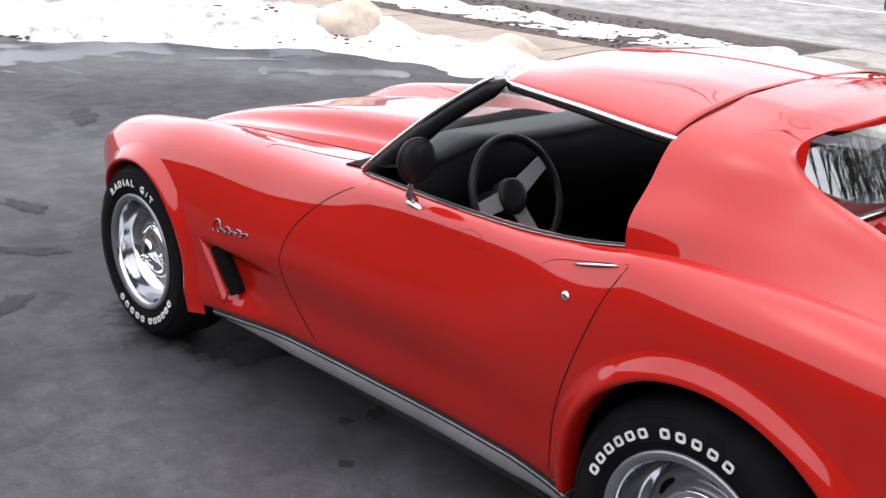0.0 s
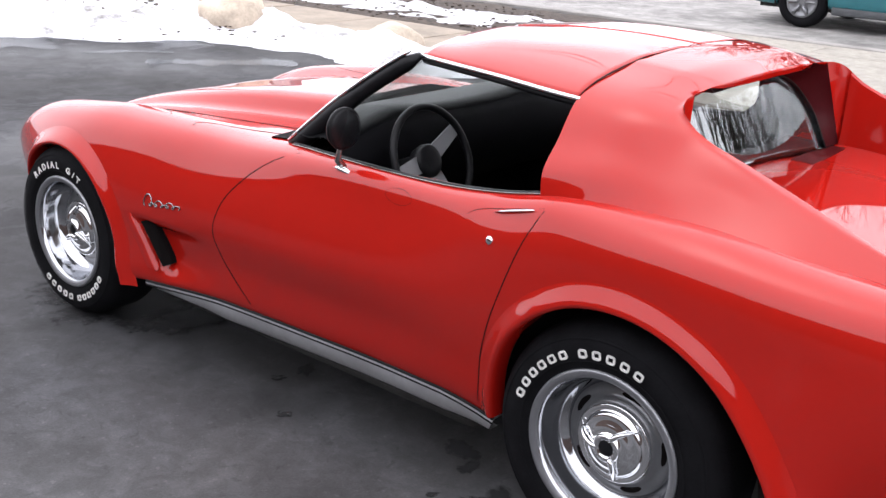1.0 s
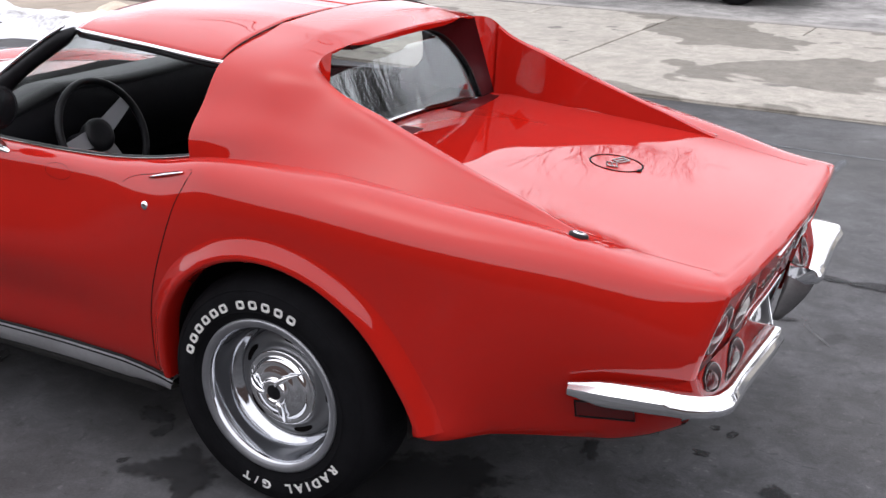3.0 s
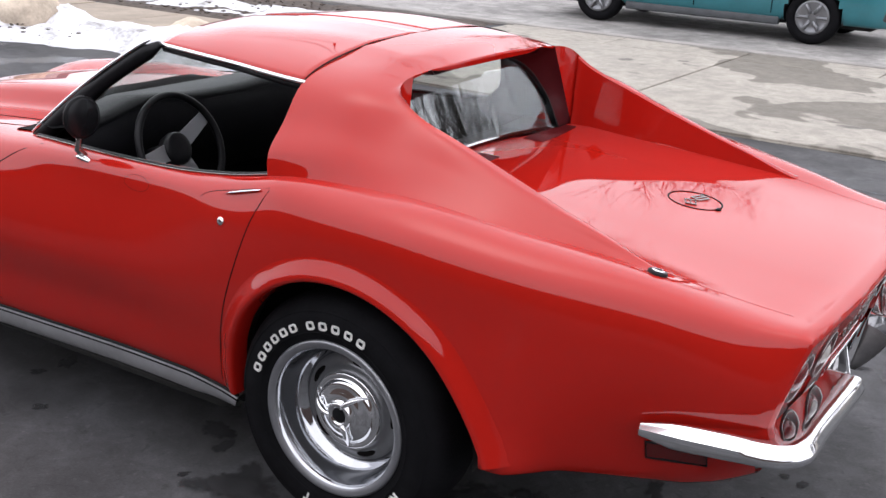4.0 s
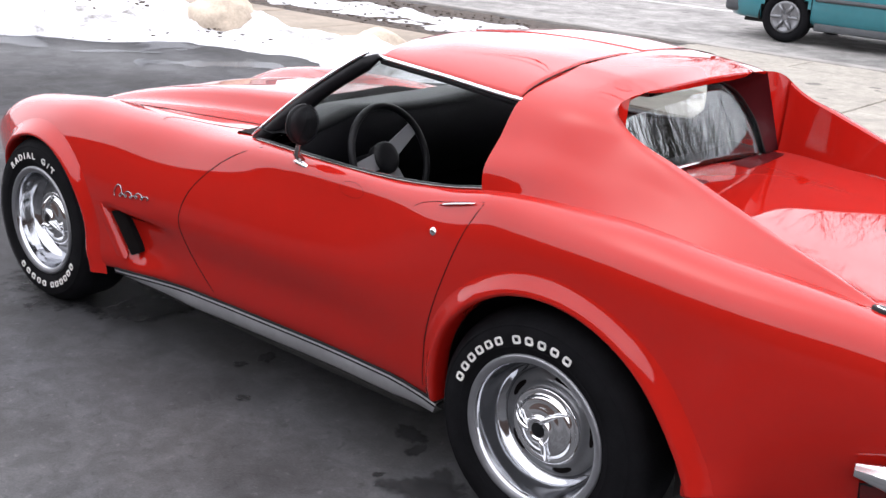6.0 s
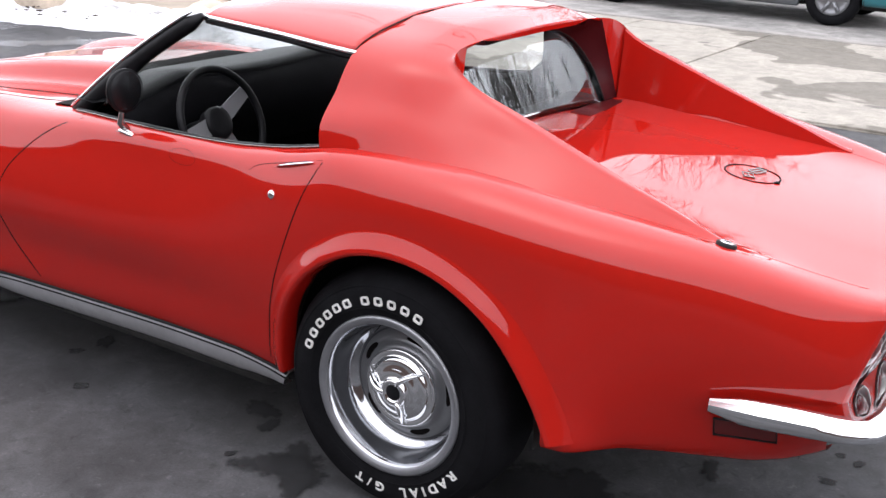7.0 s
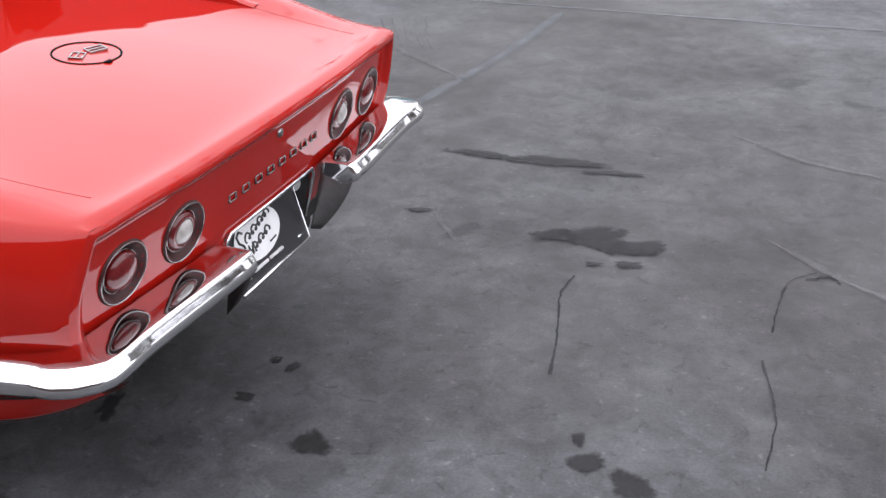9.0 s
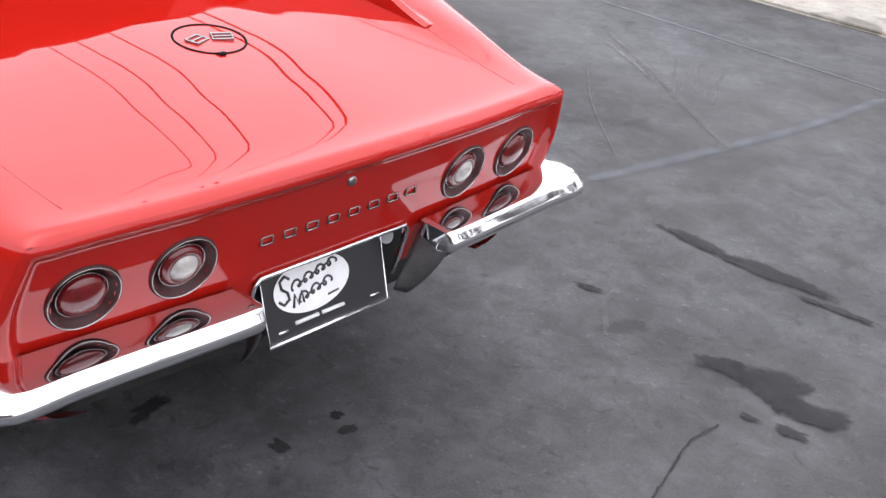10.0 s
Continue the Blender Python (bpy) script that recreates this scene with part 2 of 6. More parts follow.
# ---- the sports car: x ahead of the rear axle, y to its left side ----
car = thing("sports_car", "glossy red vintage two-door sports coupe with chrome rear bumpers", "car")
REAR, FRONT, HUBZ = 0.018, 2.500, 0.3425
C_Y = pchip([(-1.12, .635), (-.75, .668), (-.4, .722), (0, .775), (.3, .812), (.6, .80), (.9, .785), (1.2, .755), (1.6, .70), (2.0, .685), (2.5, .685), (2.9, .66), (3.2, .58), (3.42, .40)])
C_Z = pchip([(-1.12, .800), (-1.04, .802), (-.75, .857), (-.4, .912), (-.1, .954), (.2, .961), (.45, .917), (.7, .89), (1.0, .88), (1.3, .872), (1.7, .85), (2.3, .85), (2.6, .82), (2.88, .775), (3.05, .70), (3.25, .57), (3.42, .48)])
S_Y = pchip([(-1.12, .675), (-.75, .767), (-.45, .856), (-.1, .904), (.3, .898), (.8, .852), (1.2, .836), (1.7, .832), (2.1, .854), (2.5, .862), (2.9, .815), (3.2, .70), (3.42, .46)])
S_D = pchip([(-1.12, .036), (-.7, .038), (-.35, .045), (0, .054), (.35, .062), (.8, .076), (1.2, .066), (1.7, .054), (2.5, .048), (3.0, .045), (3.42, .03)])
W_Y = pchip([(-1.12, .703), (-.8, .772), (-.45, .878), (-.15, .918), (.15, .92), (.5, .90), (1.0, .885), (1.6, .89), (2.1, .91), (2.5, .915), (2.68, .897), (2.85, .853), (3.1, .752), (3.3, .62), (3.42, .48)])
W_Z = pchip([(-1.12, .64), (-.5, .68), (0, .71), (.5, .63), (1.2, .575), (2.0, .60), (2.5, .66), (3.0, .58), (3.42, .45)])
L_Y = pchip([(-1.12, .672), (-.8, .738), (-.6, .81), (-.47, .895), (0, .915), (.5, .873), (1.0, .852), (1.6, .862), (2.1, .915), (2.5, .912), (2.68, .883), (2.85, .825), (3.1, .72), (3.42, .46)])
L_Z = pchip([(-1.12, .51), (-.5, .44), (.5, .44), (2, .42), (3, .40), (3.42, .40)])
B_Y = pchip([(-1.12, .59), (-.95, .64), (-.8, .69), (-.6, .775), (-.47, .89), (0, .90), (.5, .832), (1.0, .822), (1.6, .836), (2.1, .91), (2.5, .90), (2.68, .858), (2.85, .798), (3.1, .685), (3.42, .42)])
B_Z = pchip([(-1.12, .395), (-1.0, .356), (-.9, .343), (-.65, .342), (-.47, .343), (-.3, .33), (.38, .268), (.48, .278), (.62, .290), (.8, .290), (1.2, .284), (1.6, .280), (2.0, .274), (2.1, .262), (2.9, .22), (3.2, .25), (3.42, .33)])
T_Z = pchip([(-1.12, .8075), (-1.09, .8020), (-1.05, .8028), (-1.0, .8075), (-.8, .830), (-.6, .853), (-.4, .873), (-.2, .890), (.1, .906), (.2, .906), (1.2, .925), (1.45, .93), (2.0, .895), (2.5, .825), (3.0, .71), (3.3, .58), (3.42, .50)])
V_Y = pchip([(-1.12, .535), (-.3, .535), (.2, .53), (1.3, .56), (2.0, .50), (2.8, .47), (3.2, .42), (3.42, .3)])
V_Z = pchip([(-1.12, .8065), (-1.09, .8010), (-1.05, .8015), (-1.0, .8060), (-.8, .8305), (-.6, .8565), (-.4, .8800), (-.2, .8995), (.1, .918), (.3, .915), (1.2, .875), (1.5, .858), (2.0, .822), (2.5, .775), (3.0, .675), (3.3, .56), (3.42, .49)])


def fair(f, spread=0.055):
    """The same curve with its kinks between the knots eased out."""
    xs = np.arange(-1.12, 3.4201, 0.01)
    pad = 24
    v = np.array([f(x) for x in xs])
    run = np.arange(1, pad + 1)
    v = np.concatenate([(v[0] - (v[1] - v[0]) * run)[::-1], v, v[-1] + (v[-1] - v[-2]) * run])
    w = np.exp(-0.5 * (np.arange(-pad, pad + 1) * 0.01 / spread) ** 2)
    v = np.convolve(v, w / w.sum(), "valid")
    return lambda x: float(np.interp(x, xs, v))


C_Y, C_Z, S_Y, S_D, W_Y, W_Z, L_Y, L_Z = (fair(f) for f in (C_Y, C_Z, S_Y, S_D, W_Y, W_Z, L_Y, L_Z))
T_Z, V_Z, V_Y = fair(T_Z, 0.022), fair(V_Z, 0.022), fair(V_Y)


def section(x):
    tz, hood = T_Z(x), min(1.0, max(0.0, (x - 1.3) / 0.3))
    return [(0, tz), (0.27, tz - 0.0015 - 0.0065 * hood), (0.34 - 0.015 * hood, tz - 0.0024 - 0.0036 * hood - hood * 0.80 * (tz - V_Z(x))), (V_Y(x), V_Z(x)), (C_Y(x), C_Z(x)), (C_Y(x) + .60 * (S_Y(x) - C_Y(x)), C_Z(x) - .30 * S_D(x)), (S_Y(x) + .002 - .006 * min(1.0, max(0.0, (x - .15) / .4)), C_Z(x) - S_D(x) - .014), (W_Y(x), W_Z(x)), (L_Y(x), L_Z(x)), (B_Y(x), B_Z(x)), (B_Y(x) - 0.07, B_Z(x) - 0.012)]


COUNTS = (4, 3, 5, 6, 4, 5, 10, 9, 8, 3)
ICREST = sum(COUNTS[:4])
ISIDE = sum(COUNTS[:4]) + 2


def tail_shift(x, y, z):
    """The tail leans forward below the deck's edge and bows back in the middle."""
    k = min(1.0, max(0.0, (-0.62 - x) / 0.5)) ** 1.5
    return x + k * (0.25 * max(0.0, 0.815 - z) - 0.035 * (1 - min(1, (y / 0.7) ** 2)))


def arch_gap(x, z):
    """How far a point of the side lies outside the nearer wheel arch."""
    if x < 1.25:
        dx, dz = x - 0.0, z - 0.33
        if dz < 0:
            dx *= 1 - (0.35 * -dz / 0.3 if dx < 0 else 0.0)
            return abs(dx) - 0.405
        return math.hypot(dx, dz) - 0.405
    dx, dz = x - (FRONT - 0.005), z - 0.325
    if dz < 0:
        return abs(dx) - 0.365 - 0.12 * -dz
    return math.hypot(dx, dz) - 0.365


def side_point(x, y, z):
    """Wheel-arch flare and the scoop behind the front wheel."""
    edge = 1.900 + (z - 0.35) * 0.72
    if y > 0.6 and 1.55 < x < edge + 0.05 and 0.30 < z < 0.53:
        fade = (x - 1.55) / (edge - 1.55) if x < edge else 1 - (x - edge) / 0.05
        vert = min(1, max(0, (0.515 - z) / 0.03)) * min(1, max(0, (z - 0.30) / 0.07))
        y -= 0.055 * fade ** 1.5 * vert
    if .1 < x < .75 and .78 < z < .96:
        q = ((x - .41) / .15) ** 2 + ((z - .895) / .035) ** 2
        y -= 0.010 * math.exp(-q)
    return y


stations = list(np.arange(-1.12, -1.0401, 0.005)) + list(np.arange(-1.03, 3.4201, 0.02))
half = []
for x in stations:
    row = spline([(x, y, z) for y, z in section(x)], COUNTS)
    roll = 0.0145 * max(0.0, (-1.086 - x) / 0.034) ** 2
    turn = [min(1.0, max(0.0, (i - ICREST + 2) / 6)) for i in range(len(row))]
    row = [Vector((p.x, p.y - .35 * roll * turn[i], p.z - roll * (1 - turn[i]))) for i, p in enumerate(row)]
    half.append([Vector((tail_shift(p.x, p.y, p.z), side_point(p.x, p.y, p.z) if i > ICREST else p.y, p.z)) for i, p in enumerate(row)])

shell = bmesh.new()
left = [[shell.verts.new(p) for p in r] for r in half]
right = [[r[0]] + [shell.verts.new((v.co.x, -v.co.y, v.co.z)) for v in r[1:]] for r in left]
facepos = {}
for sgn, vs in ((1, left), (-1, right)):
    for i in range(len(vs) - 1):
        for j in range(len(vs[0]) - 1):
            q = (vs[i][j], vs[i + 1][j], vs[i + 1][j + 1], vs[i][j + 1])
            f = shell.faces.new(q if sgn > 0 else q[::-1])
            facepos[f] = (sgn, i, j)
# nose cap
shell.faces.new([v for v in left[-1]][::-1] + [v for v in right[-1][1:]])
shell.normal_update()
bmesh.ops.recalc_face_normals(shell, faces=shell.faces)
from mathutils.bvhtree import BVHTree
TREE = BVHTree.FromBMesh(shell)


def on_side(x, z, out=0.0):
    """The point of the left flank at x, z, and its normal."""
    hit, nor, _, _ = TREE.ray_cast(Vector((x, 1.6, z)), Vector((0, -1, 0)))
    if nor.y < 0:
        nor = -nor
    return hit + nor * out, nor


def on_top(x, y, out=0.0):
    hit, nor, _, _ = TREE.ray_cast(Vector((x, y, 1.6)), Vector((0, 0, -1)))
    if nor.z < 0:
        nor = -nor
    return hit + nor * out, nor


# openings: wheel arches and the cockpit
gone = []
for f, (sgn, i, j) in facepos.items():
    c = f.calc_center_median()
    if j >= ISIDE and max(arch_gap(v.co.x, v.co.z) for v in f.verts) < 0.045:
        gone.append(f)
    elif j < ICREST - 1 and 0.20 < c.x < 1.37 + 0.15 * max(0, 1 - (abs(c.y) / 0.66) ** 2) and abs(c.y) < 0.76:
        gone.append(f)
bmesh.ops.delete(shell, geom=gone, context="FACES")
for v in [v for v in shell.verts if not v.link_faces]:
    shell.verts.remove(v)
shell.normal_update()

DOOR_FRONT = pchip([(.20, 1.36), (.32, 1.47), (.46, 1.585), (.55, 1.605), (.65, 1.575), (.75, 1.49), (.84, 1.36), (.89, 1.22)])
DOOR_REAR = pchip([(.20, .47), (.45, .44), (.56, .41), (.67, .37), (.82, .31), (.94, .255), (.98, .235)])


def panel_of(f):
    c = f.calc_center_median()
    if abs(c.y) > 0.7 and c.z > 0.24 and DOOR_REAR(c.z) < c.x < DOOR_FRONT(c.z) and c.z < 0.97:
        return "door_left" if c.y > 0 else "door_right"
    if 1.5 < c.x < 2.95 and abs(c.y) < 0.5 - 0.1 * max(0, c.x - 2.0) and c.z > 0.5:
        return "hood"
    return "body"


def split(bm, key):
    """The faces of one panel as a mesh of its own with the whole shell's normals."""
    me = bpy.data.meshes.new(key)
    keep = [f for f in bm.faces if panel_of(f) == key]
    index, verts, faces, nors = {}, [], [], []
    for f in keep:
        ids = []
        for v in f.verts:
            if v not in index:
                index[v] = len(verts)
                verts.append(v.co[:])
                nors.append(v.normal[:])
            ids.append(index[v])
        faces.append(ids)
    me.from_pydata(verts, [], faces)
    for p in me.polygons:
        p.use_smooth = True
    me.normals_split_custom_set_from_vertices(nors)
    me.materials.append(PAINT)
    return me


body = new("body", split(shell, "body"))
body.parent = car
hood = new("hood", split(shell, "hood"))
hood.parent = car
door_l = new("door", split(shell, "door_left"))
door_l.parent = car
door_r = new("door", split(shell, "door_right"))
door_r.parent = car
shell.free()


def strip(points, width, out, mat, name, parent, label="", sides=(1,)):
    """Thin bars laid along points of the flank or the top."""
    for s in sides:
        part(name, tube([(p[0], p[1] * s, p[2]) for p in points], width, 6), mat, parent, label)


zs = np.linspace(0.315, 0.885, 30)
front_seam = [on_side(DOOR_FRONT(z), z, -0.0012)[0] for z in zs]
rear_seam = [on_side(DOOR_REAR(z), z, -0.0012)[0] for z in np.linspace(0.315, 0.945, 30)]
strip(front_seam, 0.0026, 0, SEAM, "door_gap", body, "dark panel gap", (1, -1))
strip(rear_seam, 0.0023, 0, SEAM, "door_gap", body, "dark panel gap", (1, -1))
hood_seam = [on_top(x, 0.5 - 0.1 * max(0, x - 2.0), -0.001)[0] for x in np.linspace(1.5, 2.95, 50)]
strip(hood_seam, 0.003, 0, SEAM, "hood_gap", body, "dark panel gap", (1, -1))



def arch_point(front, t, d):
    """The point at distance d outside the arch's edge, t from the front foot (0) to the rear foot (1), seen from the side."""
    cx, cz, r = (FRONT - .005, .325, .365) if front else (0.0, .33, .405)
    a = t * 1.30 - .15 if front else t * 1.125 - .15
    if not front:
        r += .045 * max(0.0, (a - .78) / .2) ** 2 - .020 * min(1.0, max(0.0, (.40 - a) / .35))
    if a < 0:
        k = -a / .15
        return cx + r + d + (.02 * k if front else .0), cz - k * (.10 if front else .036)
    if a > 1:
        k = (a - 1) / .15
        return cx - r - d - (.02 if front else .06) * k, cz - k * (.085 if front else .0)
    return cx + (r + d) * math.cos(math.pi * a), cz + (r + d) * math.sin(math.pi * a)


def flare(front, s):
    rows = []
    for t in np.linspace(0, 1, 61):
        row = []
        for d, o in ((0.0, -.04), (0.0, .008), (.003, .0195), (.008, .0255), (.014, .0265), (.024, .0225), (.036, .0152), (.048, .0075), (.060, .0015), (.076, -.003)):
            x, z = arch_point(front, t, d)
            hit = TREE.ray_cast(Vector((x, 1.6, max(z, B_Z(x) + .02))), Vector((0, -1, 0)))[0]
            y = hit.y if hit else row[-1].y
            row.append(Vector((x, (y + o) * s, z)))
        rows.append(row)
    bm = grid(rows)
    bmesh.ops.recalc_face_normals(bm, faces=bm.faces)
    mid = bm.faces[5 + 30 * 9]
    if mid.normal.y * s < 0:
        bmesh.ops.reverse_faces(bm, faces=bm.faces)
    return bm


for front in (True, False):
    for s in (1, -1):
        part("wheel_arch", flare(front, s), PAINT, car)



def vent_edge(s):
    """The crisp rear edge of the front fender above the scoop."""
    rows = []
    for z in np.linspace(.335, .522, 16):
        e = 1.900 + (z - .35) * .72
        y0 = on_side(e + .085, z)[0].y
        fade = min(1.0, max(0.0, (z - .335) / .03)) * min(1.0, max(0.0, (.522 - z) / .02))
        rows.append([Vector((x, s * y, z)) for x, y in ((e + .085, y0 - .001), (e + .055, y0 + .0015), (e + .034, y0 + .002), (e + .028, y0 - .001), (e + .022, y0 - .004 - .036 * fade))])
    bm = grid(rows)
    bmesh.ops.recalc_face_normals(bm, faces=bm.faces)
    return bm


for s in (1, -1):
    part("vent_edge", vent_edge(s), PAINT, car)

# ---- roof, sail panels and pillars ----
R_Z = pchip([(-.02, 1.205), (.08, 1.219), (.11, 1.225), (.2, 1.2455), (.37, 1.260), (.6, 1.267), (.8, 1.262), (1.0, 1.240)])
D_Y = pchip([(.0, .588), (.05, .594), (.1, .605), (.2, .62), (.35, .62), (.7, .575), (1.0, .52)])
D_Z = pchip([(.0, 1.095), (.05, 1.118), (.1, 1.140), (.2, 1.165), (.35, 1.175), (.7, 1.19), (1.0, 1.195)])
E_Y = pchip([(-.75, .580), (-.5, .575), (-.3, .568), (-.12, .564), (-.03, .565), (.016, .561), (.05, .556), (.078, .543), (.096, .50), (.104, .445), (.11, .34)])
E_Z = pchip([(-.75, .853), (-.65, .884), (-.5, .932), (-.3, 1.005), (-.12, 1.072), (-.03, 1.104), (.016, 1.125), (.05, 1.148), (.078, 1.173), (.096, 1.190), (.104, 1.197), (.11, 1.2027)])


def crown(x):
    """How far the roof drops from its middle line to y = 0.34."""
    return .0144 + .0079 * min(1.0, max(0.0, (.2 - x) / .09))


def base_of(x):
    crest = Vector((x, C_Y(x) + 0.004, C_Z(x) - 0.004))
    if x > -.3:
        return crest
    k = min(1.0, (-.3 - x) / .45)
    k = k * k * (3 - 2 * k)
    y = crest.y + (E_Y(x) + .040 - crest.y) * k
    return Vector((x, y, on_top(x, y)[0].z - .002))


def sail_top(x):
    """The sail panel's upper edge, which runs out flush on the deck."""
    if x > -.55:
        return E_Z(x)
    s = on_top(x, E_Y(x))[0].z + .001
    k = max(0.0, (x + .75) / .2)
    return s + (E_Z(x) - s) * k * (2 - k)


rows = []
for x in list(np.arange(-.74, .0201, .02)) + list(np.arange(.03, .1101, .005)) + list(np.linspace(.12, .35, 20)):
    b = base_of(x)
    top = Vector((x, E_Y(x), sail_top(x))) if x <= 0.1101 else Vector((x, 0.34, R_Z(x) - crown(x)))
    k = min(1.0, max(0.0, (0.16 - x) / 0.42))
    k = k * k * k * (k * (6 * k - 15) + 10)
    d = Vector((x, D_Y(x), D_Z(x))).lerp(top.lerp(b, 0.10) + Vector((0, 0.012, 0.004)), k)
    steep = min(1.0, max(0.0, (x + .06) / .36))
    tall = min(1.0, max(0.0, (top.z - b.z - .02) / .16))
    mid = d.lerp(b, 0.42) + Vector((0, .024 * steep * tall, 0.002 * tall))
    low = d.lerp(b, 0.72) + Vector((0, (0.001 + .040 * steep) * tall, 0))
    rows.append(spline([top, d, mid, low, b], (8, 10, 8, 4)))
# ease the sail's skin along its length, leaving the rim and the foot as they are
xs_sail = np.array([r[0].x for r in rows])
skin_y, skin_z = (np.array([[p[c] for p in r] for r in rows]) for c in (1, 2))
gap = np.gradient(xs_sail)
for i, x in enumerate(xs_sail):
    wide = min(.035, (x - xs_sail[0]) / 2.5 + 1e-4, (xs_sail[-1] - x) / 2.5 + 1e-4)
    w = np.exp(-.5 * ((xs_sail - x) / wide) ** 2) * gap
    w /= w.sum()
    for j in range(1, len(rows[i]) - 1):
        k = min(1.0, j / 5) * min(1.0, (len(rows[i]) - 1 - j) / 3)
        rows[i][j].y += k * (float(w @ skin_y[:, j]) - skin_y[i, j])
        rows[i][j].z += k * (float(w @ skin_z[:, j]) - skin_z[i, j])
# the pillar's leading edge
for k, r in enumerate(rows):
    w = min(1.0, max(0.0, (r[0].x - 0.1) / 0.25))
    for p in r:
        p.x -= w * 0.03 * max(0.0, (1.17 - p.z) / 0.22)
sail = grid(rows)
sail_in = []
CREASE = (Vector((.061, .552, .88)), Vector((.105, .440, 1.1965)))
for x in list(np.arange(-.74, .0201, .02)) + list(np.arange(.03, .1051, .005)):
    t = Vector((x, E_Y(x), sail_top(x)))
    deck = on_top(x, E_Y(x) - .03)[0].z if x < .06 else T_Z(x)
    k = min(1.0, max(0.02, (t.z - deck) / .12))
    sail_in.append([t, t + Vector((0, -0.010 * k, -0.006 * k)), Vector((x, t.y - 0.022 * k, deck + (t.z - deck) * .2)), Vector((x, t.y - 0.03 * k - .002, deck - 0.008))])
    if x > .061:
        foot = CREASE[0].lerp(CREASE[1], (x - .061) / .044)
        sail_in[-1][1:] = [t.lerp(foot, .2), t.lerp(foot, .6), foot]
grid(sail_in, sail, True)
bmesh.ops.remove_doubles(sail, verts=sail.verts, dist=0.0008)
bmesh.ops.recalc_face_normals(sail, faces=sail.faces)
sail_r = mirror(sail)
roof_rows = [[Vector((x - .026 * (1 - (y / .34) ** 2) * max(0, 1 - (x - .11) / .1), y, R_Z(x - .026 * (1 - (y / .34) ** 2) * max(0, 1 - (x - .11) / .1)) - crown(x) * (y / .34) ** 2)) for y in np.linspace(-.34, .34, 25)] for x in [.11] + list(np.linspace(.12, .35, 20))]
roof_rows.insert(0, [p + Vector((-0.003, 0, -0.006)) * (1 - .9 * (p.y / .34) ** 4) for p in roof_rows[0]])
roof_rows.insert(0, [p + Vector((0.005, 0, -0.016)) * (1 - .9 * (p.y / .34) ** 4) for p in roof_rows[0]])
me = bpy.data.meshes.new("rear_roof")
for piece in (sail, sail_r):
    piece.to_mesh(me)
    piece.free()
    if piece is sail:
        whole = bmesh.new()
    whole.from_mesh(me)
bpy.data.meshes.remove(me)
grid(roof_rows, whole)
bmesh.ops.remove_doubles(whole, verts=whole.verts, dist=0.0008)
bmesh.ops.recalc_face_normals(whole, faces=whole.faces)
roof_ob = part("rear_roof", whole, PAINT, car, "red rear roof running into two sail panels")


def roof_line(x, y0):
    """Half the roof's cross-section, from y0 out to the drip rail."""
    top, d = Vector((x, .34, R_Z(x) - crown(x))), Vector((x, D_Y(x), D_Z(x)))
    below = d.lerp(base_of(min(x, .35)) + Vector((max(0, x - .35), 0, 0)), .44)
    wide = max(.36, D_Y(x) - .16)
    k = min(1.0, max(0.0, (x - .40) / .4))
    top.y, top.z = top.y + (wide - .34) * k, top.z - .002 * k
    return spline([Vector((x, y0, R_Z(x))), Vector((x, .18, R_Z(x) - crown(x) * .28)), top, d, below], (6, 6, 12, 4))[:25]


def ttop(sign):
    rows = []
    for x in np.linspace(.3525, 1.0, 30):
        w = (x - .3525) / .6475
        row = roof_line(x, 0.0355)
        for p in row:
            p.x += 0.06 * w ** 3 * (1 - (p.y / .55) ** 2) if p.y < .55 else 0
        rows.append(row)
    bm = grid(rows)
    bmesh.ops.recalc_face_normals(bm, faces=bm.faces)
    if bm.faces[0].normal.z < 0:
        bmesh.ops.reverse_faces(bm, faces=bm.faces)
    thicken(bm, 0.02)
    return bm if sign > 0 else mirror(bm)


for s in (1, -1):
    top = part("roof_panel", ttop(s), PAINT, car, "red lift-out roof panel")
    edge = [Vector((x, s * (D_Y(x) + 0.004), D_Z(x) - 0.006)) for x in np.linspace(.345, 1.0, 20)]
    part("drip_rail", tube(edge, 0.0075, 8), CHROME, top, "chrome drip rail")
    part("weatherstrip", tube([p + Vector((0, -s * 0.010, -0.014)) for p in edge], 0.009, 6), BLACK, top)
    seam = roof_line(.351, 0.0)
    part("roof_gap", tube([Vector((p.x, p.y * s, p.z - .0006)) for p in seam], 0.0019, 6), SEAM, car, "dark panel gap")
part("centre_bar", grid([[Vector((x, y, R_Z(x) - 0.001)) for y in (-.034, -.03, 0, .03, .034)] for x in np.linspace(.354, 1.0, 16)], flip=True), PAINT, car)

crisp(roof_ob, 42)
for s in (1, -1):
    bead = [base_of(x) + Vector((0, .007, -.0012)) for x in np.linspace(.235, -.70, 60)]
    part("body_crease", tube([Vector((p.x, p.y * s, p.z)) for p in bead], .0042, 8), PAINT, car)
